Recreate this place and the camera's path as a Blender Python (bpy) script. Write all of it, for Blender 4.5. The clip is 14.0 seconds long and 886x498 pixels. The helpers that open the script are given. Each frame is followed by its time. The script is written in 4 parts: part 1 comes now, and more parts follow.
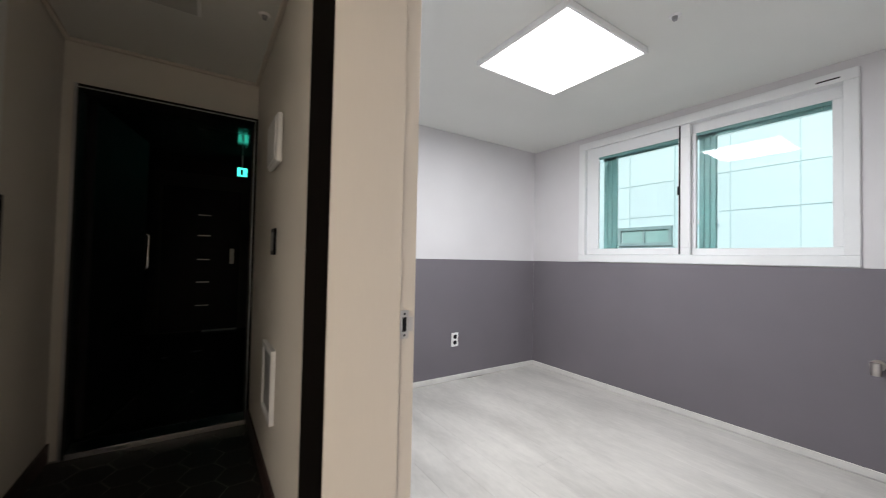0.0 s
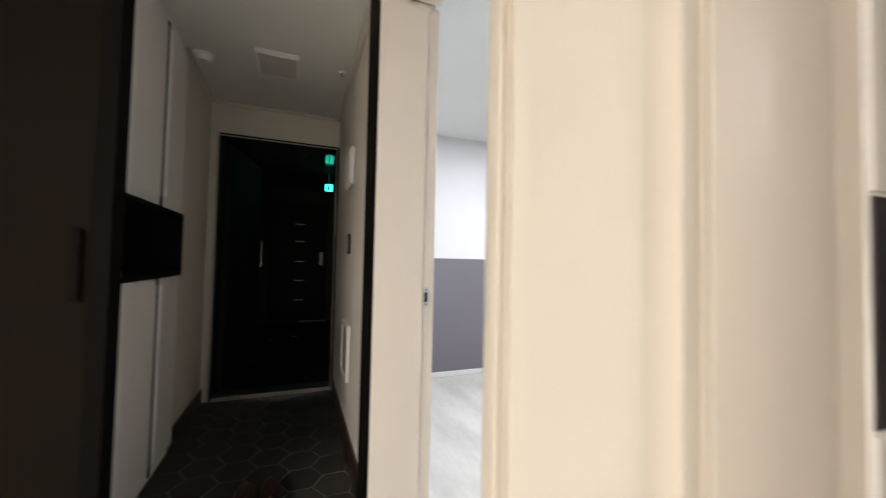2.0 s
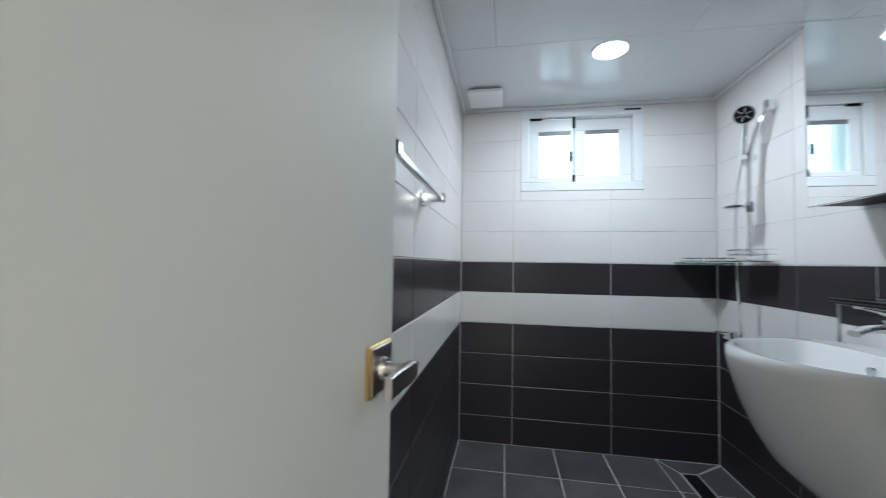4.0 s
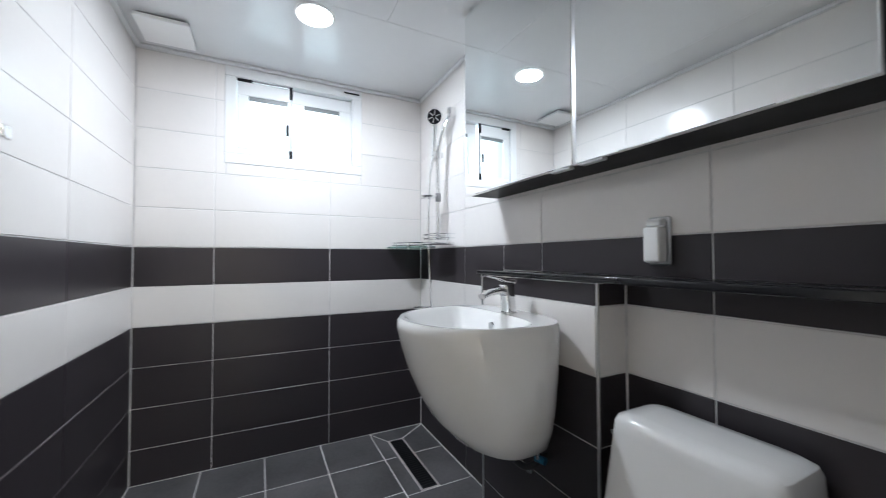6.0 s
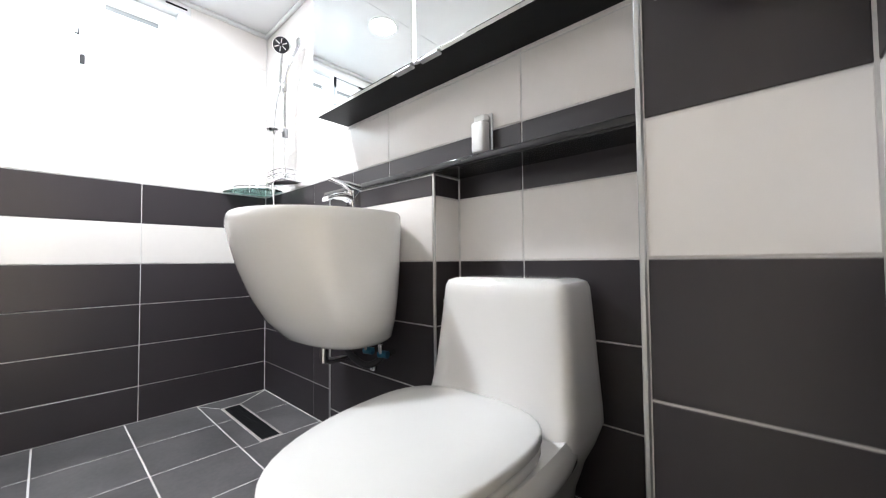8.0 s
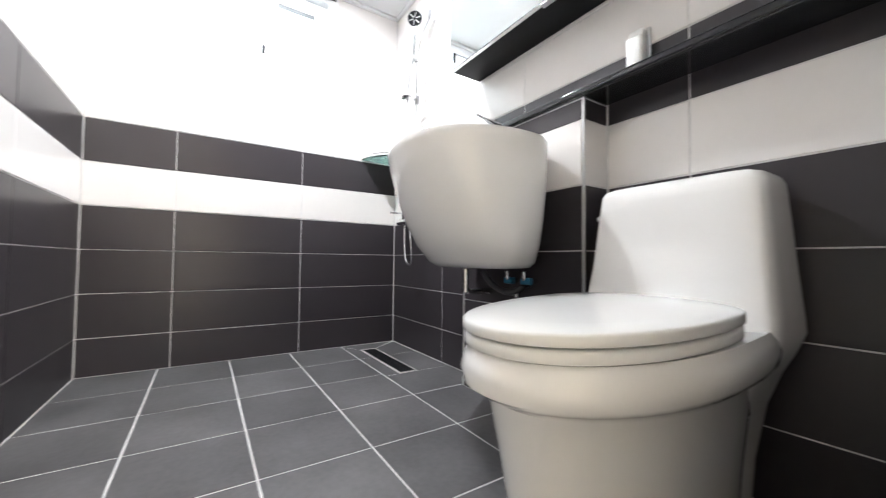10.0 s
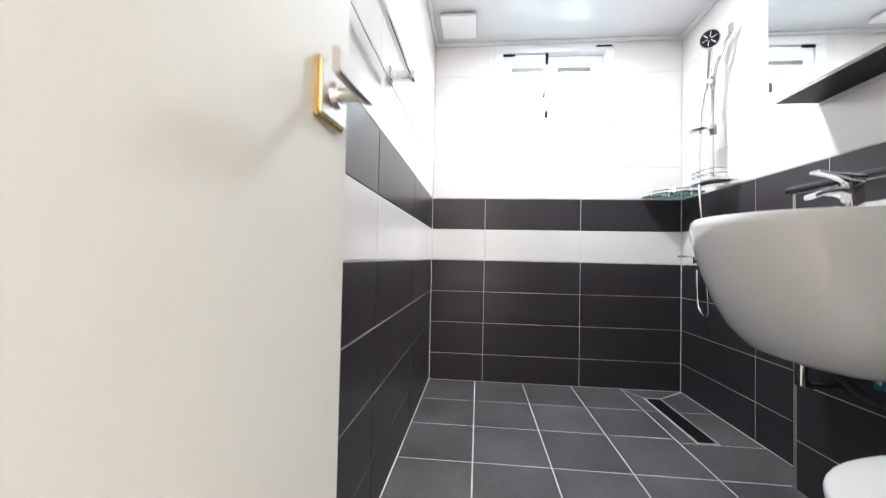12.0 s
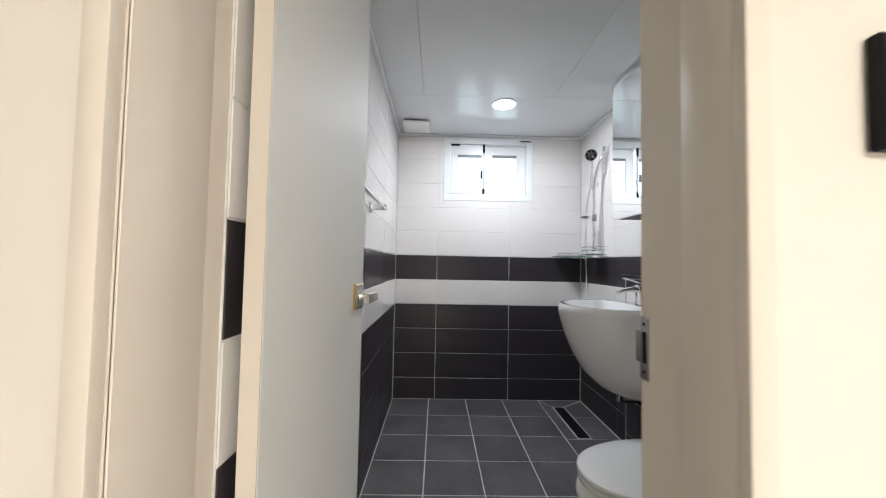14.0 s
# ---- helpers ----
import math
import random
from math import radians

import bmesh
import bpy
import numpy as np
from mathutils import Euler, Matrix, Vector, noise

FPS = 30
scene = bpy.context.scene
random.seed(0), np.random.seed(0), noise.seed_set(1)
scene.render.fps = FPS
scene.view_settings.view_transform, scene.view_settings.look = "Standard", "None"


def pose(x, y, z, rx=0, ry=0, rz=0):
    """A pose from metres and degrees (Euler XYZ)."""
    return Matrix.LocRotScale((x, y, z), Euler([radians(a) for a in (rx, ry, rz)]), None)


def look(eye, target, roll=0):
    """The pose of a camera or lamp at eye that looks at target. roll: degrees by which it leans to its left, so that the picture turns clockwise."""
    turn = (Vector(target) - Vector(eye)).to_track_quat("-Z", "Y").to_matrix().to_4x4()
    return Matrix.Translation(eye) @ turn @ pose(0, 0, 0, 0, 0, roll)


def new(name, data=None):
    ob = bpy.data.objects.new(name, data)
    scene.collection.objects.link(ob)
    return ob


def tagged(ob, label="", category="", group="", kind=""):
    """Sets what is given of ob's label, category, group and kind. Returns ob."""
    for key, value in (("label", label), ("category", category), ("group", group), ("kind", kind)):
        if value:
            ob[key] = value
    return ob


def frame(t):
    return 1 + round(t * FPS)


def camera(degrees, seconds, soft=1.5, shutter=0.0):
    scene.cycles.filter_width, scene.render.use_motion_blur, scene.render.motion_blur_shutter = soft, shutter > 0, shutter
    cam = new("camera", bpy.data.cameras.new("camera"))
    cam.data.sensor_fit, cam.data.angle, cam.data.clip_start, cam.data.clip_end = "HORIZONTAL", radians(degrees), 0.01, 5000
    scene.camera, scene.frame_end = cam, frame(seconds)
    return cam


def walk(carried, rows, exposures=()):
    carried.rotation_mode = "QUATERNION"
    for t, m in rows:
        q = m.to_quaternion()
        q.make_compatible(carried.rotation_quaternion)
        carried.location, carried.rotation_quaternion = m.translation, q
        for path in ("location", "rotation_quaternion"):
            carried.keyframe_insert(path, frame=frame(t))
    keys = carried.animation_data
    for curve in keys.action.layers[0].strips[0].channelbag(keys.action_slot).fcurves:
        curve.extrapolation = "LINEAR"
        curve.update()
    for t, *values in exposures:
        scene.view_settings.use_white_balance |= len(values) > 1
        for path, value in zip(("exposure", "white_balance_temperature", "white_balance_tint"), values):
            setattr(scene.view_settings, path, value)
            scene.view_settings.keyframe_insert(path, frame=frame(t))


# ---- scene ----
cam = camera(100.8, 14.0, 1.0, 0.4)
PATH = [
    (0, (-0.072, 0.095, 1.17), (1.024, 1.767, 1.221), 1.2),
    (0.5, (-0.172, -0.028, 1.16), (0.722, 1.76, 1.213), 1.1),
    (1, (-0.227, -0.189, 1.145), (0.444, 1.694, 1.2), 1.1),
    (1.5, (-0.18, -0.31, 1.143), (0.326, 1.624, 1.192), 0.8),
    (2, (-0.086, -0.368, 1.135), (0.649, 1.491, 1.202), 1.2),
    (2.5, (0.013, -0.441, 1.173), (1.149, 1.204, 1.241), 1.9),
    (3, (0.13, -0.441, 1.184), (1.699, 0.797, 1.254), 1.8),
    (3.5, (0.233, -0.47, 1.189), (2.074, 0.307, 1.273), 1.3),
    (4, (0.363, -0.504, 1.186), (2.333, -0.172, 1.263), 0.9),
    (6.5, (0.499, -0.833, 1.098), (2.145, -1.967, 1.156), -0.4),
    (7, (0.467, -0.861, 1.005), (1.898, -2.257, 1.074), -0.6),
    (7.2, (0.462, -0.873, 0.964), (1.812, -2.347, 1.032), -0.6),
    (9.3, (0.471, -0.755, 0.603), (1.895, -2.157, 0.668), 0.9),
    (9.5, (0.487, -0.75, 0.59), (1.986, -2.073, 0.646), 0.5),
    (10, (0.549, -0.691, 0.565), (2.226, -1.78, 0.63), 0.6),
    (10.5, (0.57, -0.606, 0.591), (2.406, -1.398, 0.629), 0.9),
    (11, (0.565, -0.55, 0.627), (2.516, -0.987, 0.675), 1.3),
    (11.5, (0.526, -0.512, 0.691), (2.523, -0.604, 0.738), 1.5),
    (12, (0.424, -0.522, 0.813), (2.414, -0.329, 0.861), 1.2),
    (12.5, (0.279, -0.489, 0.973), (2.264, -0.249, 1.043), 1.6),
    (13, (0.091, -0.474, 1.112), (2.084, -0.32, 1.181), 1.4),
    (13.5, (-0.091, -0.503, 1.136), (1.906, -0.452, 1.221), 1.1),
    (14, (-0.242, -0.559, 1.132), (1.756, -0.591, 1.213), 1.1),
]
EXPOSURES = [
    (0.0, -0.42, 6500, 12), (0.5, -0.15, 6500, 11), (1.0, 0.05, 6400, 10), (1.5, 0.22, 6500, 10), (2.0, 0.1, 6300, 10), (2.5, -0.02, 6150, 9), (3.0, -0.33, 5850, 8), (3.5, -0.18, 5700, 6), (4.0, -0.10, 5650, 3), (6.3, 0.60, 6000, 8), (7.0, 1.12, 6200, 9),
    (9.5, 1.62, 6300, 9), (11.0, 1.54, 6300, 9), (12.0, 1.09, 6200, 9), (12.5, 0.68, 6300, 9), (13.0, 0.4, 6350, 9), (13.5, 0.25, 6300, 9), (14.0, 0.15, 6150, 9),
]
walk(cam, [(t, look(eye, target, roll)) for t, eye, target, roll in PATH], EXPOSURES)

# ---- world and light ----
world = bpy.data.worlds.new("sky")
scene.world = world
world.use_nodes = True
wn = world.node_tree.nodes
sky = wn.new("ShaderNodeTexSky")
sky.sky_type = 'NISHITA'
sky.sun_disc = False
sky.sun_elevation = radians(35)
sky.sun_rotation = radians(265)
world.node_tree.links.new(sky.outputs[0], wn["Background"].inputs[0])
wn["Background"].inputs[1].default_value = 0.15


def sunlight(strength, elevation, azimuth):
    d = bpy.data.lights.new("sun", 'SUN')
    d.energy, d.angle, d.color = strength, radians(10), (1, 0.97, 0.92)
    ob = new("sun", d)
    ob.matrix_world = look((0, 0, 20), (math.sin(azimuth) * -10, math.cos(azimuth) * -10, 20 - 10 * math.tan(elevation)))
    return ob


sunlight(4.2, radians(35), radians(265))


def area(name, x, y, z, w, h, watts, colour, rx=0, ry=0, rz=0, disk=False, spread=180):
    d = bpy.data.lights.new(name, 'AREA')
    d.shape = 'DISK' if disk else 'RECTANGLE'
    d.size = w
    d.size_y = h
    d.energy, d.color = watts, colour
    d.spread = radians(spread)
    ob = new(name, d)
    ob.matrix_world = pose(x, y, z, rx, ry, rz)
    return ob


LAMP_BATH, LAMP_BED, LAMP_HALL, WIN_BATH = 13.4, 48, 106, 2.0
area("bath_lamp_light", 2.175, -0.99, 2.2045, 0.14, 0.14, LAMP_BATH, (0.96, 0.975, 1.0), disk=True)
area("bedroom_lamp_light", 1.62, 1.49, 2.322, 0.6, 0.6, LAMP_BED, (0.94, 0.98, 1.0))
area("hall_lamp_light", -2.4, -1.5, 2.32, 0.9, 0.9, LAMP_HALL, (1.0, 0.90, 0.77))
area("bath_window_light", 2.93, -0.98, 1.93, 0.7, 0.5, WIN_BATH, (0.88, 0.95, 1.0), 0, 90, 0)

# ---- materials ----
MATS = {}


def material(name, colour, rough=0.5, metal=0.0, vary=0.08, scale=6.0, bump=0.02, fine=120.0, random_amount=0.0, coat=0.0, stretch=(1, 1, 1), spec=0.5, island=False):
    if name in MATS:
        return MATS[name]
    m = bpy.data.materials.new(name)
    m.use_nodes = True
    nt = m.node_tree
    n, l = nt.nodes, nt.links
    b = n["Principled BSDF"]
    b.inputs["Roughness"].default_value = rough
    b.inputs["Metallic"].default_value = metal
    b.inputs["Coat Weight"].default_value = coat
    b.inputs["Coat Roughness"].default_value = 0.08
    b.inputs["Specular IOR Level"].default_value = spec
    geo = n.new("ShaderNodeNewGeometry")
    mp = n.new("ShaderNodeMapping")
    mp.inputs["Scale"].default_value = stretch
    l.new(geo.outputs["Position"], mp.inputs[0])
    big, small = n.new("ShaderNodeTexNoise"), n.new("ShaderNodeTexNoise")
    big.inputs["Scale"].default_value, big.inputs["Detail"].default_value = scale, 6
    small.inputs["Scale"].default_value, small.inputs["Detail"].default_value = fine, 3
    l.new(mp.outputs[0], big.inputs["Vector"])
    l.new(mp.outputs[0], small.inputs["Vector"])
    mix = n.new("ShaderNodeMath")
    mix.operation = 'MULTIPLY_ADD'
    l.new(small.outputs[0], mix.inputs[0])
    mix.inputs[1].default_value = 0.35
    l.new(big.outputs[0], mix.inputs[2])
    mr = n.new("ShaderNodeMapRange")
    mr.inputs[1].default_value, mr.inputs[2].default_value = 0.45, 0.9
    mr.inputs[3].default_value, mr.inputs[4].default_value = 1 - vary, 1 + vary
    l.new(mix.outputs[0], mr.inputs[0])
    value = mr.outputs[0]
    if random_amount:
        info = n.new("ShaderNodeObjectInfo")
        r2 = n.new("ShaderNodeMapRange")
        r2.inputs[3].default_value, r2.inputs[4].default_value = 1 - random_amount, 1 + random_amount
        l.new(geo.outputs["Random Per Island"] if island else info.outputs["Random"], r2.inputs[0])
        mm = n.new("ShaderNodeMath")
        mm.operation = 'MULTIPLY'
        l.new(value, mm.inputs[0])
        l.new(r2.outputs[0], mm.inputs[1])
        value = mm.outputs[0]
    sc = n.new("ShaderNodeVectorMath")
    sc.operation = 'SCALE'
    sc.inputs[0].default_value = colour
    l.new(value, sc.inputs["Scale"])
    l.new(sc.outputs[0], b.inputs["Base Color"])
    rr = n.new("ShaderNodeMapRange")
    rr.inputs[3].default_value, rr.inputs[4].default_value = max(0.02, rough * 0.85), min(1, rough * 1.2)
    l.new(big.outputs[0], rr.inputs[0])
    l.new(rr.outputs[0], b.inputs["Roughness"])
    if bump:
        bp = n.new("ShaderNodeBump")
        bp.inputs["Strength"].default_value = bump
        bp.inputs["Distance"].default_value = 0.002
        l.new(mix.outputs[0], bp.inputs["Height"])
        l.new(bp.outputs[0], b.inputs["Normal"])
    MATS[name] = m
    return m


def glowing(name, colour, strength):
    m = bpy.data.materials.new(name)
    m.use_nodes = True
    b = m.node_tree.nodes["Principled BSDF"]
    b.inputs["Base Color"].default_value = (*colour, 1)
    b.inputs["Emission Color"].default_value = (*colour, 1)
    b.inputs["Emission Strength"].default_value = strength
    return m


def glass(name, colour, rough=0.0):
    m = bpy.data.materials.new(name)
    m.use_nodes = True
    b = m.node_tree.nodes["Principled BSDF"]
    b.inputs["Base Color"].default_value = (*colour, 1)
    b.inputs["Roughness"].default_value = rough
    b.inputs["Transmission Weight"].default_value = 1
    b.inputs["IOR"].default_value = 1.45
    return m


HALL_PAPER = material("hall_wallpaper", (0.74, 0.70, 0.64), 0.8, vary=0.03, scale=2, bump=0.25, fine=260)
# Darker tone of the hall paper: paints in the dimmer light on the north wall.
HALL_PAPER_DIM = material("dimmed_hall_wallpaper", (0.36, 0.33, 0.27), 0.8, vary=0.03, scale=2, bump=0.25, fine=260)
BED_PAPER = material("bedroom_wallpaper", (0.69, 0.675, 0.69), 0.8, vary=0.03, scale=2, bump=0.3, fine=260)
DADO_PAPER = material("dado_wallpaper", (0.17, 0.155, 0.175), 0.75, vary=0.05, scale=3, bump=0.3, fine=240)
CEIL_PAPER = material("ceiling_paper", (0.76, 0.765, 0.735), 0.85, vary=0.02, scale=2, bump=0.25, fine=220)
BATH_CEIL = material("bath_ceiling_panel", (0.70, 0.71, 0.72), 0.15, vary=0.02, scale=1.5, bump=0.02, fine=20)
TILE_DARK = material("dark_wall_tile", (0.036, 0.031, 0.0355), 0.30, vary=0.0, scale=2, bump=0.0, fine=9, random_amount=0.10, spec=0.40)
TILE_WHITE = material("white_wall_tile", (0.78, 0.752, 0.735), 0.18, vary=0.02, scale=3, bump=0.05, fine=40, random_amount=0.02)
TILE_FLOOR = material("slate_floor_tile", (0.106, 0.103, 0.106), 0.42, vary=0.30, scale=4, bump=0.2, fine=60, random_amount=0.12)
HEX_TILE = material("hexagon_floor_tile", (0.030, 0.026, 0.025), 0.4, vary=0.25, scale=7, bump=0.2, fine=80, random_amount=0.2)
GROUT = material("pale_grout", (0.68, 0.67, 0.665), 0.9, vary=0.12, scale=12, bump=0.2)
GROUT_HEX = material("grey_grout", (0.38, 0.36, 0.34), 0.9, vary=0.2, scale=12, bump=0.2)
PLANK = material("pale_plank", (0.58, 0.56, 0.53), 0.35, vary=0.17, scale=4.5, bump=0.06, fine=40, random_amount=0.015, stretch=(1, 0.3, 1))
CREAM = material("cream_door_film", (0.70, 0.64, 0.57), 0.45, vary=0.02, scale=3, bump=0.08, fine=150, stretch=(1, 1, 0.1))
DOOR_GREY = material("pale_grey_door_film", (0.65, 0.65, 0.63), 0.55, vary=0.02, scale=3, bump=0.08, fine=150, stretch=(1, 1, 0.1))
DOOR_EDGE = material("peach_door_edge", (0.66, 0.60, 0.53), 0.5, vary=0.03)
DARK_WOOD = material("dark_brown_film", (0.005, 0.004, 0.0035), 0.75, vary=0.3, scale=5, bump=0.08, fine=90, stretch=(1, 1, 0.05), spec=0.06)
BRONZE_PANEL = material("bronze_panel", (0.009, 0.0065, 0.0048), 0.75, vary=0.2, scale=3, bump=0.03, spec=0.06)
BLACK = material("matt_black", (0.007, 0.007, 0.009), 0.45, vary=0.2, spec=0.14)
BLACK_GLOSS = material("gloss_black", (0.015, 0.015, 0.018), 0.12, vary=0.15)
STEEL_DARK = material("dark_steel_door", (0.007, 0.007, 0.008), 0.6, metal=0.0, vary=0.2)
CABINET_WHITE = material("gloss_white_board", (0.80, 0.79, 0.77), 0.38, vary=0.02)
PVC = material("white_pvc", (0.80, 0.81, 0.82), 0.3, vary=0.02, bump=0.01)
CERAMIC = material("white_ceramic", (0.87, 0.865, 0.86), 0.06, vary=0.012, scale=3, bump=0.0, coat=0.6)
SEAT = material("white_seat_plastic", (0.82, 0.82, 0.815), 0.14, vary=0.01, bump=0.0)
CHROME = material("chrome", (0.80, 0.81, 0.82), 0.07, metal=1, vary=0.05, bump=0.0)
SATIN = material("satin_nickel", (0.62, 0.59, 0.56), 0.28, metal=1, vary=0.06)
BRASS = material("brass_plate", (0.72, 0.54, 0.25), 0.25, metal=1, vary=0.06)
ALU = material("aluminium_trim", (0.55, 0.56, 0.57), 0.3, metal=1, vary=0.08)
HOSE_DARK = material("dark_hose_plastic", (0.04, 0.04, 0.045), 0.4, vary=0.1)
WHITE_PLASTIC = material("white_plastic", (0.84, 0.84, 0.84), 0.35, vary=0.02)
OLD_PLASTIC = material("cream_plastic", (0.72, 0.64, 0.48), 0.4, vary=0.05)
GREY_PLASTIC = material("grey_plastic", (0.30, 0.30, 0.31), 0.4, vary=0.05)
BLUE_PLASTIC = material("blue_plastic", (0.02, 0.16, 0.28), 0.4, vary=0.05)
GREEN_EDGE = material("green_screen_frame", (0.13, 0.29, 0.28), 0.35, vary=0.08)
EDGE_GREY = material("grey_screen_frame", (0.20, 0.215, 0.22), 0.4, vary=0.08)
CLAD = material("white_cladding_panel", (0.66, 0.86, 0.88), 0.4, vary=0.03, scale=1, bump=0.02, random_amount=0.02)
CLAD_JOINT = material("cladding_joint", (0.52, 0.72, 0.74), 0.7)
# The unlit landing's darkness is put into this near-black colour.
LANDING_UNLIT = material("landing_unlit_tone", (0.06, 0.055, 0.05), 0.6, vary=0.15)
LEATHER = material("brown_leather", (0.022, 0.009, 0.007), 0.4, vary=0.2)
MIRROR = material("mirror_glass", (0.86, 0.88, 0.88), 0.015, metal=1, vary=0.0, bump=0.0)
PANE = glass("window_pane", (0.93, 0.98, 0.97))
FROST = glass("frosted_pane", (0.95, 0.97, 0.97), 0.35)
GREEN_GLASS = glass("green_shelf_glass", (0.32, 0.54, 0.49))
LED_WHITE = glowing("lamp_diffuser", (1.0, 0.99, 0.97), 6)
LED_OFF = material("unlit_diffuser", (0.55, 0.55, 0.53), 0.5)
EXIT_GREEN = glowing("exit_sign_face", (0.05, 0.9, 0.62), 3.0)

# ---- builders ----
FLOOR, BATH_FLOOR, ENTRY_FLOOR, CEIL, BATH_TOP = 0.024, 0.028, 0.018, 2.365, 2.215


def box(bm, x0, x1, y0, y1, z0, z1, bevel=0.0, seg=2):
    vs = [bm.verts.new((x, y, z)) for x in (x0, x1) for y in (y0, y1) for z in (z0, z1)]
    fs = [bm.faces.new([vs[i] for i in q]) for q in ((0, 1, 3, 2), (4, 6, 7, 5), (0, 4, 5, 1), (2, 3, 7, 6), (0, 2, 6, 4), (1, 5, 7, 3))]
    if bevel:
        es = list({e for f in fs for e in f.edges})
        bmesh.ops.bevel(bm, geom=es, offset=bevel, segments=seg, affect='EDGES', profile=0.5)
    return bm


def boxed(*a, **k):
    return box(bmesh.new(), *a, **k)


def tube(bm, a, b, r0, r1=None, n=20):
    a, b = Vector(a), Vector(b)
    m = Matrix.Translation((a + b) / 2) @ (b - a).to_track_quat('Z', 'Y').to_matrix().to_4x4()
    bmesh.ops.create_cone(bm, cap_ends=True, segments=n, radius1=r0, radius2=r0 if r1 is None else r1, depth=(b - a).length, matrix=m)
    return bm


def tubed(*a, **k):
    return tube(bmesh.new(), *a, **k)


def hose(bm, points, r, n=10, steps=8):
    pts = [Vector(p) for p in points]
    line = []
    for i in range(len(pts) - 1):
        p0, p1, p2, p3 = pts[max(i - 1, 0)], pts[i], pts[i + 1], pts[min(i + 2, len(pts) - 1)]
        for k in range(steps):
            t = k / steps
            line.append(0.5 * (2 * p1 + (p2 - p0) * t + (2 * p0 - 5 * p1 + 4 * p2 - p3) * t * t + (3 * p1 - p0 - 3 * p2 + p3) * t ** 3))
    line.append(pts[-1])
    rings = []
    side = None
    for i, p in enumerate(line):
        d = (line[min(i + 1, len(line) - 1)] - line[max(i - 1, 0)]).normalized()
        if side is None:
            side = d.orthogonal().normalized()
        side = (side - d * side.dot(d)).normalized()
        up = d.cross(side)
        rings.append([bm.verts.new(p + r * (math.cos(6.28318 * k / n) * side + math.sin(6.28318 * k / n) * up)) for k in range(n)])
    for a, b in zip(rings, rings[1:]):
        for k in range(n):
            bm.faces.new((a[k], a[(k + 1) % n], b[(k + 1) % n], b[k]))
    bm.faces.new(rings[0][::-1])
    bm.faces.new(rings[-1])
    return bm


def loft(bm, rings, cap0=True, cap1=True):
    made = [[bm.verts.new(p) for p in ring] for ring in rings]
    n = len(made[0])
    for a, b in zip(made, made[1:]):
        for k in range(n):
            bm.faces.new((a[k], a[(k + 1) % n], b[(k + 1) % n], b[k]))
    if cap0:
        bm.faces.new(made[0][::-1])
    if cap1:
        bm.faces.new(made[-1])
    return bm


def finish(name, bm, mat, smooth=False):
    bmesh.ops.recalc_face_normals(bm, faces=bm.faces)
    me = bpy.data.meshes.new(name)
    bm.to_mesh(me)
    bm.free()
    for one in (mat if isinstance(mat, (list, tuple)) else [mat]):
        me.materials.append(one)
    if smooth:
        me.shade_smooth()
        me.set_sharp_from_angle(angle=radians(40))
    return me


def thing(name, at, label, category, group=""):
    ob = new(name)
    ob.empty_display_size = 0.05
    ob.location = at
    return tagged(ob, label, category, group)


def spot(ob):
    p = Vector((0, 0, 0))
    while ob is not None:
        p += ob.location
        ob = ob.parent
    return p


def part(name, bm, mat, parent, label="", smooth=False):
    """A mesh built in world coordinates, hung under its thing."""
    if parent is not None:
        bmesh.ops.translate(bm, verts=bm.verts, vec=-spot(parent))
    ob = new(name, finish(name, bm, mat, smooth))
    ob.parent = parent
    return tagged(ob, label)


def single(name, bm, mat, label, category, smooth=False, group=""):
    return tagged(new(name, finish(name, bm, mat, smooth)), label, category, group)


def structure(name, bm, mat, label, category, smooth=False):
    return tagged(new(name, finish(name, bm, mat, smooth)), label, category, "", "structure")


def rects(bm, axis, c0, c1, holes, u0, u1, z0, z1):
    """A wall slab between c0 and c1 on an axis, from u0 to u1 and z0 to z1, with rectangular openings (u0, u1, z0, z1)."""
    us = sorted({u0, u1, *[h[0] for h in holes], *[h[1] for h in holes]})
    for a, b in zip(us, us[1:]):
        cuts = sorted((h[2], h[3]) for h in holes if h[0] <= a + 1e-6 and h[1] >= b - 1e-6)
        z = z0
        for lo, hi in cuts + [(z1, z1)]:
            if lo > z + 1e-6:
                if axis == "x":
                    box(bm, c0, c1, a, b, z, lo)
                else:
                    box(bm, a, b, c0, c1, z, lo)
            z = max(z, hi)
    return bm


# ---- structure ----
BATH_DOOR = (-0.905, -0.212, FLOOR, 2.13)
BED_DOOR = (0.067, 0.918, FLOOR, 2.13)
W0, W1 = 0.165, 0.37
BW = (-1.345, -0.610, 1.673, 2.19)
EW = (0.545, 2.345, 1.19, 2.29)

structure("wall_hall_east", rects(bmesh.new(), "x", W0, W1, [(BATH_DOOR[0] - 0.031, BATH_DOOR[1] + 0.031, 0.0, 2.131), (BED_DOOR[0] - 0.031, BED_DOOR[1] + 0.031, 0.0, 2.131)], -3.0, 0.9063, -0.1, 2.6), HALL_PAPER,
          "warm white papered hall wall with two doorways", "wall")
structure("wall_entry_east", rects(bmesh.new(), "x", 0.225, W1, [], 0.9495, 3.1, -0.1, 2.6), HALL_PAPER, "cream papered entrance wall in dim light", "wall")
structure("wall_entry_west", rects(bmesh.new(), "x", -1.2, -1.08, [], 1.21, 2.17, -0.1, 2.6), HALL_PAPER, "papered wall behind the shoe cabinet", "wall")
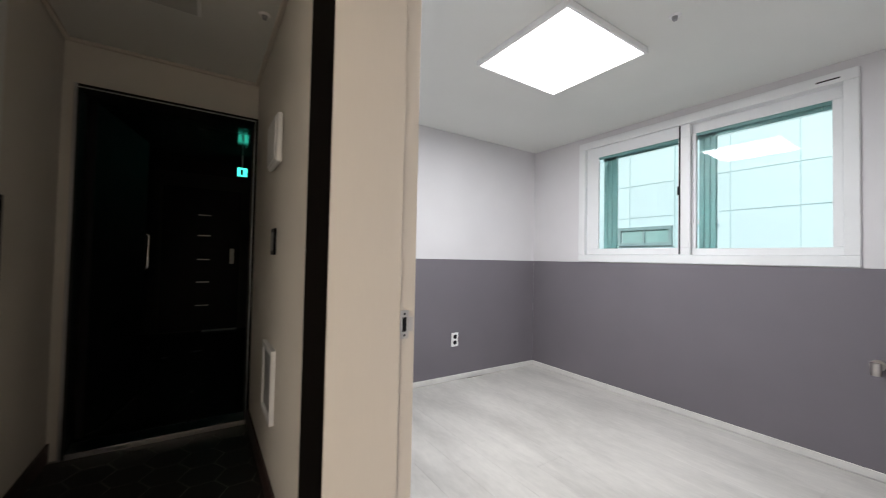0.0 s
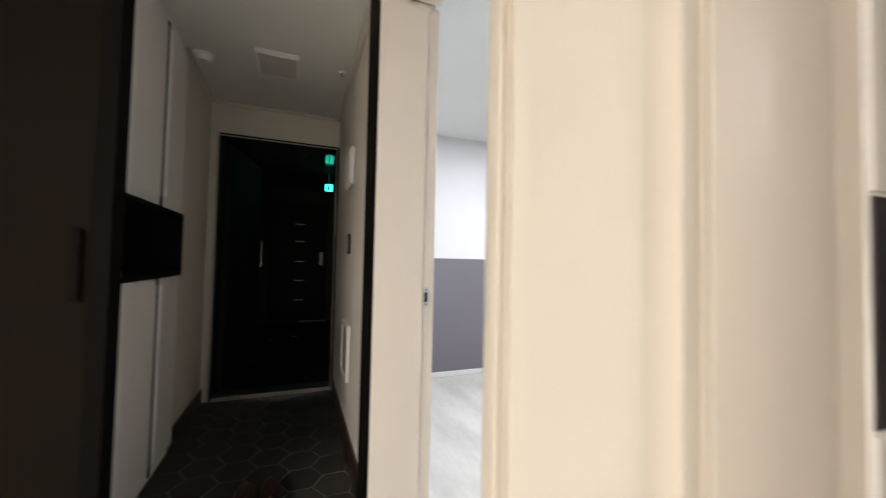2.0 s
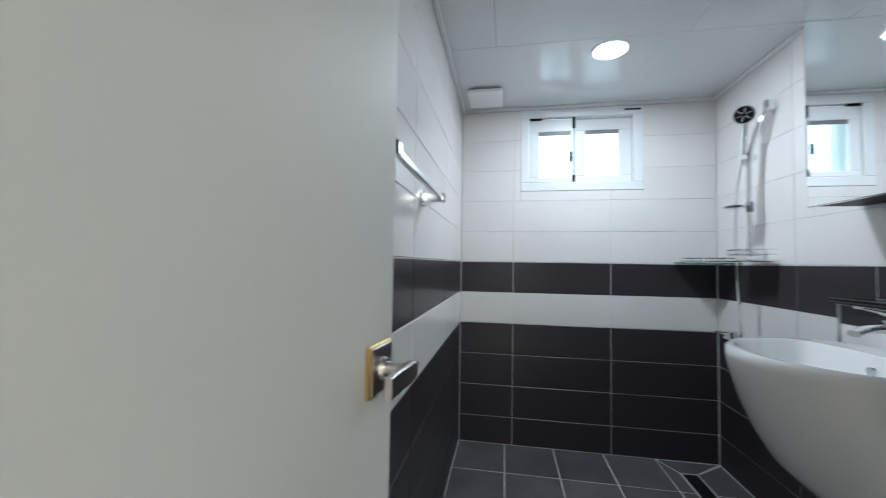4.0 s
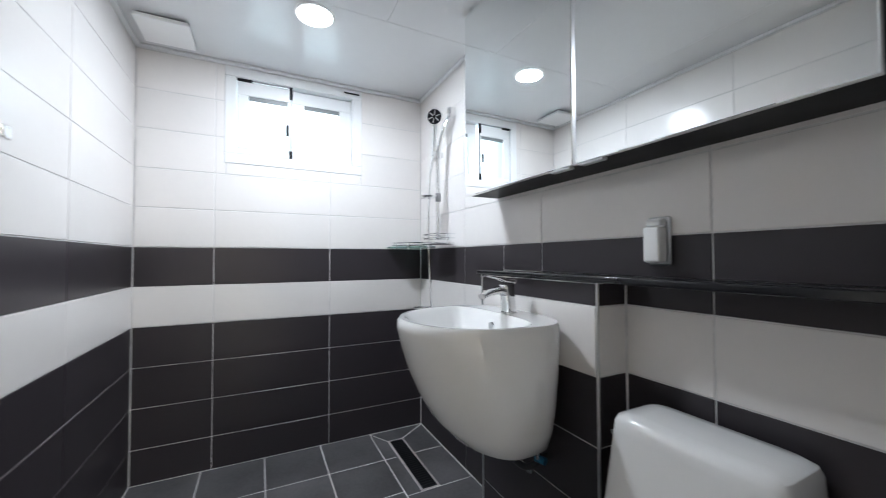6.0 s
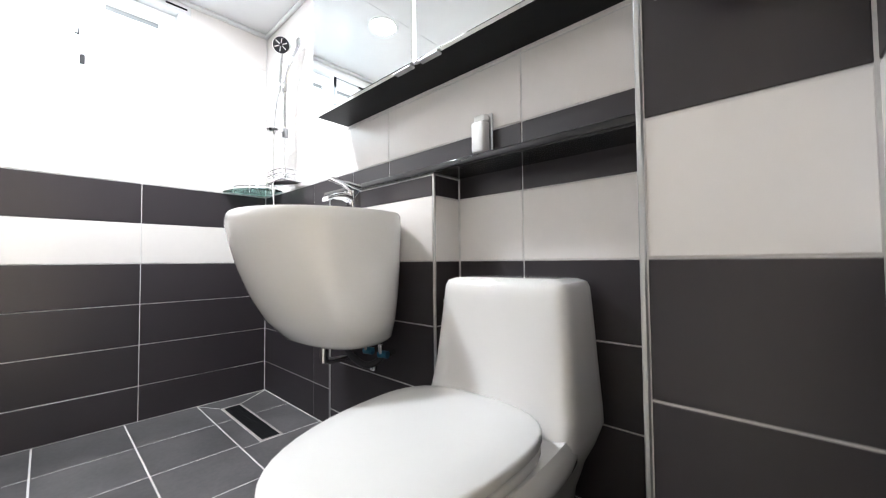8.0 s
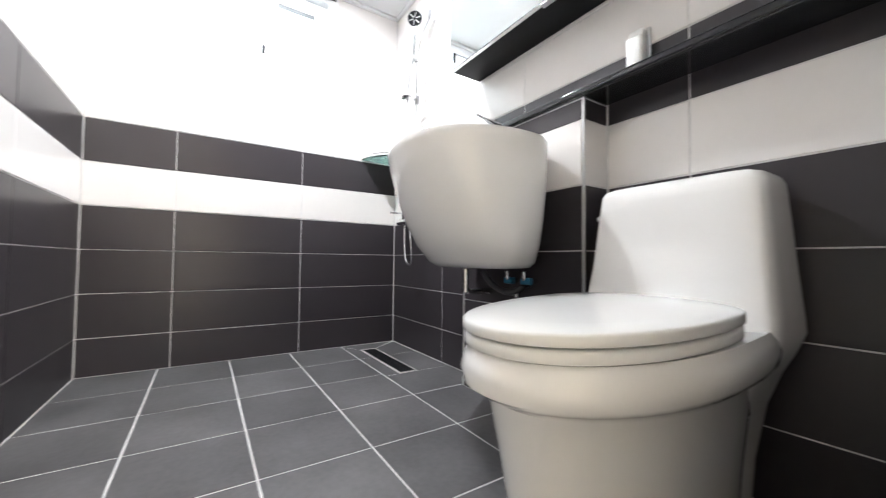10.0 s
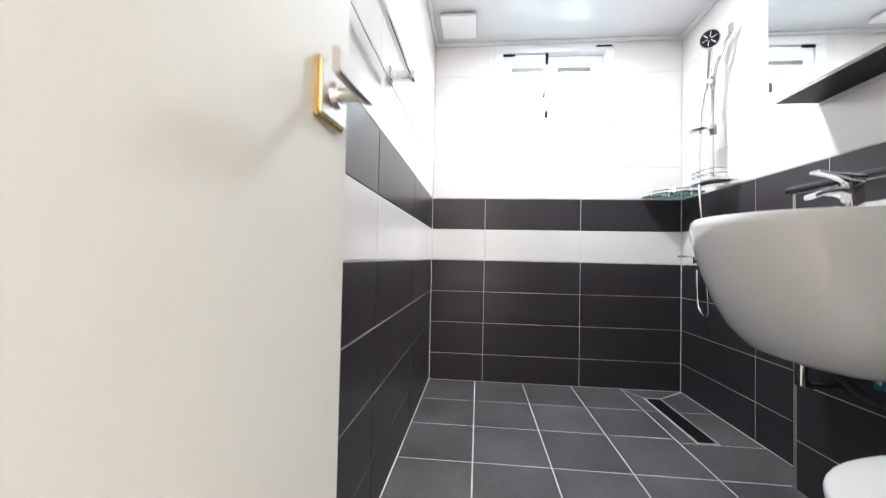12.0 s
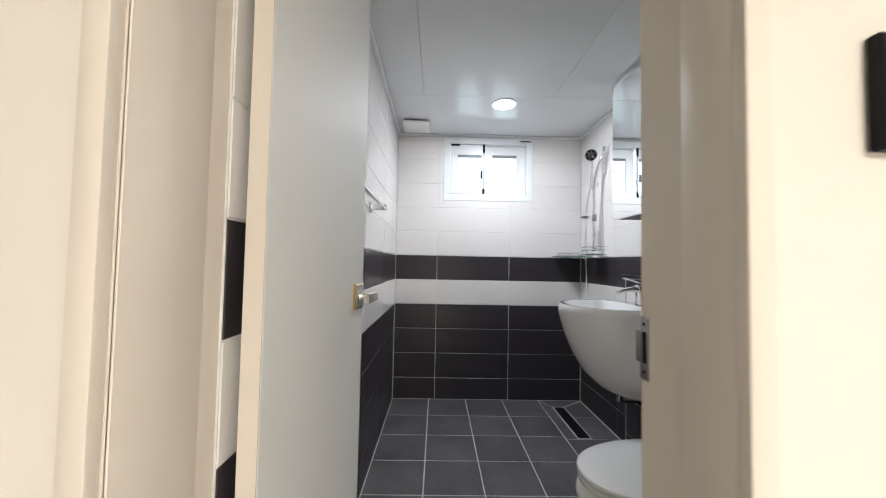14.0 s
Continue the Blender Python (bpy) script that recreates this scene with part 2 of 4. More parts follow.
structure("wall_entry_west_far", rects(bmesh.new(), "x", -1.2, -0.75, [], 2.17, 3.1, -0.1, 2.6), HALL_PAPER, "cream papered entrance wall past the shoe cabinet", "wall")
structure("wall_entry_north", rects(bmesh.new(), "y", 2.95, 3.1, [(-0.70, 0.225, -0.1, 2.11)], -0.75, 0.225, -0.1, 2.6), HALL_PAPER, "cream papered lintel over the entrance door", "wall")
structure("wall_hall_north", rects(bmesh.new(), "y", 0.96, 1.21, [], -4.0, -1.02, -0.1, 2.6), HALL_PAPER_DIM, "papered wall beside the middle door, its dim light put into a darker tone", "wall")
structure("wall_hall_west", rects(bmesh.new(), "x", -4.15, -4.0, [], -3.15, 1.21, -0.1, 2.6), HALL_PAPER, "warm white papered wall of the living space", "wall")
structure("wall_hall_south", rects(bmesh.new(), "y", -3.15, -3.0, [], -4.0, W1, -0.1, 2.6), HALL_PAPER, "warm white papered wall closing the living space", "wall")
structure("wall_bedroom_east", rects(bmesh.new(), "x", 3.01, 3.25, [EW], -0.10, 3.15, -0.1, 2.6), BED_PAPER, "pale grey papered bedroom wall with a wide window", "wall")
structure("wall_bedroom_north", rects(bmesh.new(), "y", 2.95, 3.15, [], W1, 3.01, -0.1, 2.6), BED_PAPER, "pale grey papered bedroom wall", "wall")
structure("wall_bedroom_south", rects(bmesh.new(), "y", -0.16, -0.10, [], W1, 3.01, -0.1, 2.6), BED_PAPER, "pale grey papered bedroom wall", "wall")
structure("wall_bedroom_west", rects(bmesh.new(), "x", W1, W1 + 0.012, [(BED_DOOR[0] - 0.031, BED_DOOR[1] + 0.031, 0.0, 2.131)], -0.10, 2.95, -0.1, 2.6), BED_PAPER, "pale grey papered bedroom wall round the doorway", "wall")

dado = bmesh.new()
box(dado, W1 + 0.012, 3.006, 2.9465, 2.9495, FLOOR + 0.045, 1.163)
box(dado, 3.0065, 3.0095, -0.095, 2.9460, FLOOR + 0.045, 1.163)
structure("dado", dado, DADO_PAPER, "mauve-grey wallpaper on the lower part of the bedroom walls", "wallpaper")
skirt = bmesh.new()
box(skirt, W1 + 0.012, 3.001, 2.939, 2.950, FLOOR, FLOOR + 0.047, 0.002, 1)
box(skirt, 2.999, 3.010, -0.095, 2.939, FLOOR, FLOOR + 0.047, 0.002, 1)
structure("baseboard", skirt, material("skirting_film", (0.70, 0.69, 0.67), 0.5), "slim white baseboard along the bedroom walls", "baseboard")

bath_n = structure("wall_bath_north", rects(bmesh.new(), "y", -0.2148, -0.1815, [], 0.3575, 2.806, -0.1, 2.6), GROUT, "bathroom wall in banded black and white tiles behind the door", "wall")
bath_e = structure("wall_bath_east", rects(bmesh.new(), "x", 2.8022, 3.01, [BW], -1.95, -0.16, -0.1, 2.6), GROUT, "bathroom wall in banded black and white tiles with a small window", "wall")
bath_s = structure("wall_bath_south", rects(bmesh.new(), "y", -1.95, -1.7622, [], W1, 2.806, -0.1, 2.6), GROUT, "bathroom wall in banded black and white tiles behind the toilet", "wall")
half = structure("half_wall", boxed(1.2402, 1.8438, -1.766, -1.6442, 0.0, 1.068), GROUT, "low tiled ledge wall behind the basin", "wall")
column = structure("pipe_column", boxed(W1 + 0.0098, 0.6078, -1.766, -1.4222, 0.0, 2.5), GROUT, "tiled boxed-in column beside the toilet", "wall")
bath_w = structure("wall_bath_west", rects(bmesh.new(), "x", W1, W1 + 0.0098, [(BATH_DOOR[0] - 0.031, BATH_DOOR[1] + 0.0, 0.0, 2.131)], -1.426, -0.212, 0.0, 2.5), GROUT, "tiled bathroom wall round the doorway", "wall")

structure("ceiling_hall", boxed(-4.0, W0, -3.0, 1.21, CEIL, CEIL + 0.1), CEIL_PAPER, "off-white papered hall ceiling", "ceiling")
structure("ceiling_entry", boxed(-1.08, 0.225, 1.21, 2.95, CEIL, CEIL + 0.1), CEIL_PAPER, "off-white papered entrance ceiling", "ceiling")
structure("ceiling_bedroom", boxed(W1, 3.01, -0.10, 2.95, CEIL, CEIL + 0.1), CEIL_PAPER, "off-white papered bedroom ceiling", "ceiling")
cb = bmesh.new()
for x0, x1, y0, y1 in ((2.0802, 2.806, -1.766, -0.211), (W1, 2.0792, -0.4545, -0.211), (W1, 2.0792, -1.766, -1.2905), (W1, 1.1792, -1.2892, -0.4558), (1.1808, 2.0792, -1.2892, -0.4558)):
    box(cb, x0, x1, y0, y1, BATH_TOP, BATH_TOP + 0.05, 0.001, 1)
box(cb, W1, 2.806, -1.766, -0.211, BATH_TOP + 0.0505, BATH_TOP + 0.06)
structure("ceiling_bath", cb, BATH_CEIL, "glossy pale grey bathroom ceiling panels", "ceiling")
cove = bmesh.new()
box(cove, 0.200, 0.224, 1.21, 2.93, CEIL - 0.022, CEIL, 0.004, 1)
box(cove, -0.749, -0.725, 2.17, 2.93, CEIL - 0.022, CEIL, 0.004, 1)
box(cove, -0.749, 0.224, 2.93, 2.949, CEIL - 0.022, CEIL, 0.004, 1)
structure("trim_entry_ceiling", cove, CREAM, "cream ceiling trim in the entrance", "trim")
cove = bmesh.new()
box(cove, 2.772, 2.7995, -1.7595, -0.2175, BATH_TOP - 0.014, BATH_TOP, 0.003, 1)
box(cove, W1 + 0.012, 2.772, -0.238, -0.2175, BATH_TOP - 0.014, BATH_TOP, 0.003, 1)
box(cove, 1.89, 2.772, -1.7595, -1.739, BATH_TOP - 0.014, BATH_TOP, 0.003, 1)
structure("trim_bath_ceiling", cove, PVC, "thin white ceiling edge trim in the bathroom", "trim")

bed_floor = structure("floor_bedroom", boxed(W1, 3.01, -0.1, 2.95, -0.06, FLOOR - 0.006), material("floor_joint", (0.30, 0.28, 0.25), 0.7), "pale wood-look plank floor of the bedroom", "floor")
structure("floor_hall", boxed(-4.0, W1, -3.0, 0.96, -0.06, FLOOR), PLANK, "pale wood-look floor of the hall", "floor")
structure("floor_middle_sill", boxed(-1.08, 0.225, 0.96, 1.21, -0.06, FLOOR), DARK_WOOD, "dark brown sill under the middle door", "floor")
bath_floor = structure("floor_bath", boxed(W1, 2.806, -1.766, -0.211, -0.06, BATH_FLOOR - 0.0015), GROUT, "slate-grey square tiles of the bathroom floor with pale grout", "floor")
entry_floor = structure("floor_entry", boxed(-1.08, 0.225, 1.21, 3.1, -0.06, ENTRY_FLOOR - 0.0012), GROUT_HEX, "near-black hexagon tiles of the entrance floor", "floor")
es = bmesh.new()
box(es, 0.213, 0.2248, 1.21, 2.95, ENTRY_FLOOR, ENTRY_FLOOR + 0.10, 0.002, 1)
box(es, -0.7498, -0.738, 2.175, 2.95, ENTRY_FLOOR, ENTRY_FLOOR + 0.10, 0.002, 1)
structure("baseboard_entry", es, material("maroon_skirting", (0.05, 0.025, 0.022), 0.35), "dark maroon tile baseboard in the entrance", "baseboard")


def door_frame(name, y0, y1, label, stop_at):
    """A casing and lining for a doorway in the hall wall; the opening lies between y0 and y1."""
    ob = thing(name, (0.26, (y0 + y1) / 2, FLOOR), label, "door frame")
    ob["kind"] = "structure"
    for side, y, o in (("jamb", y0, -1), ("jamb", y1, 1)):
        flush = o > 0 and y > 0
        front = 0.1623 if flush else W0 - 0.012
        a, b = sorted((y + o * 0.0118, y + o * 0.030))
        part(side, boxed(front, W1 + 0.022, a, b, FLOOR, 2.10, 0.0008, 1), CREAM, ob)
        a, b = sorted((y, y + o * 0.0118))
        part("stop", boxed(front, stop_at if o < 0 or y > 0 else W1 - 0.0006, a, b, FLOOR, 2.10, 0.0015, 2), CREAM, ob)
        if not flush:
            a, b = sorted((y + o * 0.0005, y + o * 0.036))
            part("casing", boxed(W0 - 0.020, W0 - 0.0122, a, b, FLOOR, 2.135, 0.0035, 3), CREAM, ob, smooth=True)
        a, b = sorted((y + o * 0.0305, y + o * 0.036))
        if not flush:
            part("casing_return", boxed(W0 - 0.0125, W0 - 0.0003, a, b, FLOOR, 2.135), CREAM, ob)
    part("head", boxed(W0 - 0.012 if y1 < 0 else 0.163, W1 + 0.018, y0 - 0.03, y1 - 0.011 if y1 > 0 else y1 + 0.03, 2.10, 2.13, 0.002, 1), CREAM, ob)
    return ob


bath_frame = thing("door_frame_bath", (0.26, -0.55, FLOOR), "cream film-wrapped frame of the bathroom doorway", "door frame")
bath_frame["kind"] = "structure"
for y, o, step, y_front in ((-0.212, 1, 0.315, -0.205), (-0.905, -1, 0.254, -0.893)):
    a, b = sorted((y, y + o * 0.030))
    part("jamb", boxed(W0 - 0.0008, 0.3570 if o > 0 else W1 + 0.004, a, b, FLOOR, 2.10, 0.0008, 1), CREAM, bath_frame)
    a, b = sorted((y - o * 0.0003, y_front))
    part("stop", boxed(W0 - 0.0008, step, a, b, FLOOR, 2.10, 0.003, 2), CREAM, bath_frame, smooth=True)
    a, b = sorted((y_front, y_front + o * 0.030))
    part("casing", boxed(W0 - 0.0205, W0 - 0.0010, a, b, FLOOR, 2.135, 0.0015, 2), CREAM, bath_frame, smooth=True)
part("head", boxed(W0 - 0.0008, W1 + 0.004, -0.935, -0.182, 2.10, 2.13, 0.002, 1), CREAM, bath_frame)
part("casing_head", boxed(W0 - 0.0205, W0 - 0.0010, -0.893, -0.205, 2.100, 2.135, 0.003, 2), CREAM, bath_frame)
bed_frame = door_frame("door_frame_bedroom", 0.067, 0.918, "cream film-wrapped frame of the bedroom doorway", 0.345)
for fr, y, o, z, h in ((bath_frame, -0.905, 1, 1.000, 0.026), (bed_frame, 0.930, -1, 1.00, 0.018)):
    bm = bmesh.new()
    a, b = sorted((y, y + o * 0.002))
    box(bm, 0.350, 0.374, a, b, z + h, z + 2 * h, 0.0008, 1)
    box(bm, 0.350, 0.374, a, b, z - 2 * h, z - h, 0.0008, 1)
    box(bm, 0.350, 0.356, a, b, z - h, z + h)
    box(bm, 0.368, 0.3865, a, b, z - h, z + h)
    part("strike_plate", bm, SATIN, fr, "satin nickel strike plate")
    a, b = sorted((y, y + o * 0.0010))
    part("strike_hole", boxed(0.356, 0.368, a, b, z - h, z + h), BLACK, fr, "black latch hole")
    for dz in (-1.5 * h, 1.5 * h):
        part("screw", tubed((0.362, y + o * 0.0018, z + dz), (0.362, y + o * 0.0030, z + dz), 0.003, n=10), STEEL_DARK, fr, "small screw head")

# ---- bathroom ----
door = thing("bathroom_door", (0.373, -0.272, FLOOR + 0.006), "pale grey flush bathroom door standing open inwards", "door")
part("leaf", boxed(0.3765, 0.962, -0.272, -0.237, FLOOR + 0.008, 2.09, 0.0015, 1), DOOR_GREY, door)
part("edge_band", boxed(0.373, 0.3765, -0.2715, -0.2375, FLOOR + 0.008, 2.09), DOOR_EDGE, door, "peach edge band")
for z in (0.25, 1.95):
    bm = tubed((0.3665, -0.230, z - 0.05), (0.3665, -0.230, z + 0.05), 0.006, n=14)
    part("hinge", bm, SATIN, door, "satin steel hinge", smooth=True)


def lever(parent, x, y, z, out):
    o = -1 if out < 0 else 1
    ya, yb = sorted((y, y + o * 0.009))
    part("rose", boxed(x - 0.038, x + 0.038, ya, yb, z - 0.038, z + 0.038, 0.002, 1), BRASS, parent, "square brass rose")
    ya, yb = sorted((y + o * 0.0085, y + o * 0.0115))
    part("rose_face", boxed(x - 0.034, x + 0.034, ya, yb, z - 0.034, z + 0.034, 0.001, 1), SATIN, parent, "satin nickel rose face")
    bm = tubed((x, y + o * 0.0115, z), (x, y + o * 0.019, z), 0.017, 0.015, n=28)
    tube(bm, (x, y + o * 0.019, z), (x, y + o * 0.062, z), 0.010, 0.009, n=24)
    part("neck", bm, SATIN, parent, "round satin neck", smooth=True)
    ya, yb = sorted((y + o * 0.050, y + o * 0.062))
    bm = bmesh.new()
    loft(bm, [[(x + dx, y + o * (0.056 + d * w), z + h * k) for d, k in ((-1, -1), (-0.6, -1.15), (0.6, -1.15), (1, -1), (1, 1), (0.6, 1.15), (-0.6, 1.15), (-1, 1))] for dx, w, h in ((0.014, 0.006, 0.009), (0.0, 0.007, 0.012), (-0.05, 0.0055, 0.013), (-0.086, 0.005, 0.0125))])
    part("lever", bm, SATIN, parent, "flat satin nickel lever", smooth=True)


lever(door, 0.899, -0.272, 1.028, -1)
lever(door, 0.899, -0.237, 1.028, 1)
door.rotation_euler = (0, 0, radians(-4.6))


def upvc_window(name, x_in, y0, y1, z0, z1, sashes, label, border, depth, pane_mat, reach):
    """A sliding window; sashes: (y0, y1, z0, z1, glass y0, glass y1, glass z0, glass z1, depth from the room face)."""
    w = thing(name, (x_in, (y0 + y1) / 2, z0), label, "window")
    w["kind"] = "structure"
    bm = bmesh.new()
    x0, x1 = x_in - reach, x_in + depth
    box(bm, x0, x1, y0, y1, z0, z0 + border, 0.003, 1)
    box(bm, x0, x1, y0, y1, z1 - border, z1, 0.003, 1)
    box(bm, x0, x1, y0, y0 + border, z0 + border, z1 - border, 0.003, 1)
    box(bm, x0, x1, y1 - border, y1, z0 + border, z1 - border, 0.003, 1)
    part("window_frame", bm, PVC, w)
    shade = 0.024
    for a, b, c, d, ga, gb, gc, gd, off in sashes:
        s = bmesh.new()
        p, q = x_in + off, x_in + off + 0.028
        box(s, p, q, a, b, c, gc, 0.003, 1)
        box(s, p, q, a, b, gd, d, 0.003, 1)
        box(s, p, q, a, ga, gc, gd, 0.003, 1)
        box(s, p, q, gb, b, gc, gd, 0.003, 1)
        sash = part("sash", s, PVC, w)
        g = part("pane", boxed(p + 0.011, p + 0.016, ga, gb, gc, gd), pane_mat, sash)
        g.visible_shadow = False
        # Gasket strip along the glass top; its blue-grey also paints the shade there.
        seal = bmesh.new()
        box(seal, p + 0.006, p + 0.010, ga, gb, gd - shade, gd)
        part("shadow_gasket", seal, GREEN_EDGE if reach > 0.01 else EDGE_GREY, sash, "blue-grey gasket strip along the glass top, with the shade there painted in")
    return w


bw = upvc_window("window_1", 2.7995, -1.353, -0.602, 1.663, 2.200, [
    (-0.930, -0.662, 1.722, 2.135, -0.918, -0.717, 1.753, 2.055, 0.010),
    (-1.297, -0.942, 1.722, 2.142, -1.222, -1.014, 1.768, 2.067, 0.045)],
    "small white sliding bathroom window with black gaps at the tracks", 0.055, 0.11, FROST, 0.004)
# Track gap drawn as solid strips, its darkness put in as grey and black.
part("track_gap", boxed(2.802, 2.806, -0.935, -0.657, 2.1355, 2.1428), GREY_PLASTIC, bw, "grey track gap over the sash")
part("track_plug", boxed(2.799, 2.8055, -0.735, -0.660, 2.128, 2.1425), BLACK, bw, "black strip painting the dark end of the track gap")
part("meeting_brush", boxed(2.800, 2.806, -0.942, -0.934, 1.722, 2.142), GREY_PLASTIC, bw, "thin grey brush strip between sashes")
part("brush_block", boxed(2.796, 2.8055, -0.946, -0.928, 2.070, 2.142), BLACK, bw, "black brush block")
part("brush_block", boxed(2.796, 2.8055, -0.946, -0.928, 1.722, 1.765), BLACK, bw, "black brush block")
part("latch", boxed(2.786, 2.799, -0.925, -0.908, 1.85, 1.915, 0.004, 2), BLACK_GLOSS, bw, "small black latch")
part("vent_slot", boxed(2.786, 2.7885, -1.335, -1.24, 2.166, 2.175), BLACK, bw, "thin dark slot in the head")

lamp = thing("bath_downlight", (2.175, -0.99, BATH_TOP), "round lit flush downlight in the bathroom ceiling", "ceiling light")
part("ring", tubed((2.175, -0.99, BATH_TOP - 0.006), (2.175, -0.99, BATH_TOP), 0.082, 0.086, n=40), WHITE_PLASTIC, lamp, smooth=True)
part("diffuser", tubed((2.175, -0.99, BATH_TOP - 0.009), (2.175, -0.99, BATH_TOP - 0.0061), 0.074, n=40), LED_WHITE, lamp, "glowing white diffuser", smooth=True)

vent = thing("ceiling_fan_grille", (2.54, -0.39, BATH_TOP), "square white extractor grille on the bathroom ceiling", "extractor fan")
part("cover", boxed(2.465, 2.685, -0.485, -0.28, BATH_TOP - 0.03, BATH_TOP - 0.012, 0.004, 2), WHITE_PLASTIC, vent)
part("base", boxed(2.48, 2.67, -0.47, -0.295, BATH_TOP - 0.012, BATH_TOP, 0.0, 1), GREY_PLASTIC, vent, "dark recess behind the cover")

rail = thing("towel_rail", (1.5, -0.217, 1.45), "square chrome towel rail fixed on the tiled wall", "towel rail")
part("bar", boxed(1.04, 1.615, -0.292, -0.276, 1.404, 1.420, 0.002, 1), CHROME, rail)
for x in (1.04, 1.59):
    part("bracket", boxed(x, x + 0.03, -0.300, -0.2175, 1.397, 1.427, 0.003, 1), CHROME, rail)
    part("wall_plate", boxed(x - 0.006, x + 0.036, -0.224, -0.2175, 1.385, 1.440, 0.002, 1), CHROME, rail)

# mirror cabinet
cab = thing("mirror_cabinet", (1.285, -1.75, 1.405), "mirrored bathroom wall cabinet with a black underside over the ledge", "cabinet")
part("body", boxed(0.69, 1.885, -1.7585, -1.612, 1.424, 2.205, 0.001, 1), CABINET_WHITE, cab)
part("bottom_panel", boxed(0.685, 1.890, -1.7585, -1.606, 1.412, 1.4235, 0.001, 1), BLACK, cab, "black bottom panel")
part("side_panel", boxed(0.6845, 0.6895, -1.7585, -1.606, 1.424, 2.205), BLACK, cab, "black side panel")
part("side_panel", boxed(1.8855, 1.8905, -1.7585, -1.606, 1.424, 2.205), MIRROR, cab, "mirrored side panel")
for a, b in ((0.685, 1.259), (1.275, 1.890)):
    dr = part("mirror_door", boxed(a, b, -1.606, -1.588, 1.408, 2.205, 0.0015, 1), MIRROR, cab, "mirrored door with bevelled edge")
part("edge_trim", boxed(1.2600, 1.2740, -1.608, -1.590, 1.408, 2.205), ALU, cab, "aluminium strip between the doors")
for x in (1.22, 1.335):
    part("door_catch", boxed(x - 0.05, x + 0.03, -1.610, -1.588, 1.400, 1.4075, 0.002, 1), ALU, cab, "aluminium finger catch")

ledge = thing("ledge_shelf", (1.23, -1.69, 1.0685), "polished black stone ledge shelf over the half wall", "shelf")
part("slab", boxed(0.6135, 1.857, -1.7595, -1.636, 1.0685, 1.086, 0.0015, 1), BLACK_GLOSS, ledge)
part("front_edge", boxed(0.6135, 1.859, -1.6355, -1.622, 1.0685, 1.089, 0.004, 3), BLACK_GLOSS, ledge, "rounded polished front edge", smooth=True)
part("sealant", boxed(1.2455, 1.8385, -1.6475, -1.6445, 1.0655, 1.0684), GROUT, ledge, "thin pale sealant line under the slab")

disp = thing("soap_dispenser", (1.13, -1.76, 1.12), "white push soap dispenser on a chrome back plate", "soap dispenser")
part("back_plate", boxed(1.096, 1.156, -1.7595, -1.750, 1.120, 1.250, 0.003, 1), ALU, disp)
part("cap", boxed(1.104, 1.148, -1.7495, -1.726, 1.2222, 1.244, 0.006, 3), WHITE_PLASTIC, disp, smooth=True)
part("container", boxed(1.102, 1.150, -1.7495, -1.714, 1.126, 1.2218, 0.008, 4), WHITE_PLASTIC, disp, smooth=True)


def oval(cx, cy, z, rx, ry_front, ry_back, n=48, flat=None, power=2.0):
    """A ring, round in front (towards +y) and squarer behind."""
    pts = []
    for k in range(n):
        a = 2 * math.pi * k / n
        c, s = math.cos(a), math.sin(a)
        p = power if s > 0 else 2.8
        r = (abs(c) ** p + abs(s) ** p) ** (-1 / p)
        y = cy + r * s * (ry_front if s > 0 else ry_back)
        if flat is not None:
            y = max(y, flat)
        pts.append((cx + r * c * rx, y, z))
    return pts


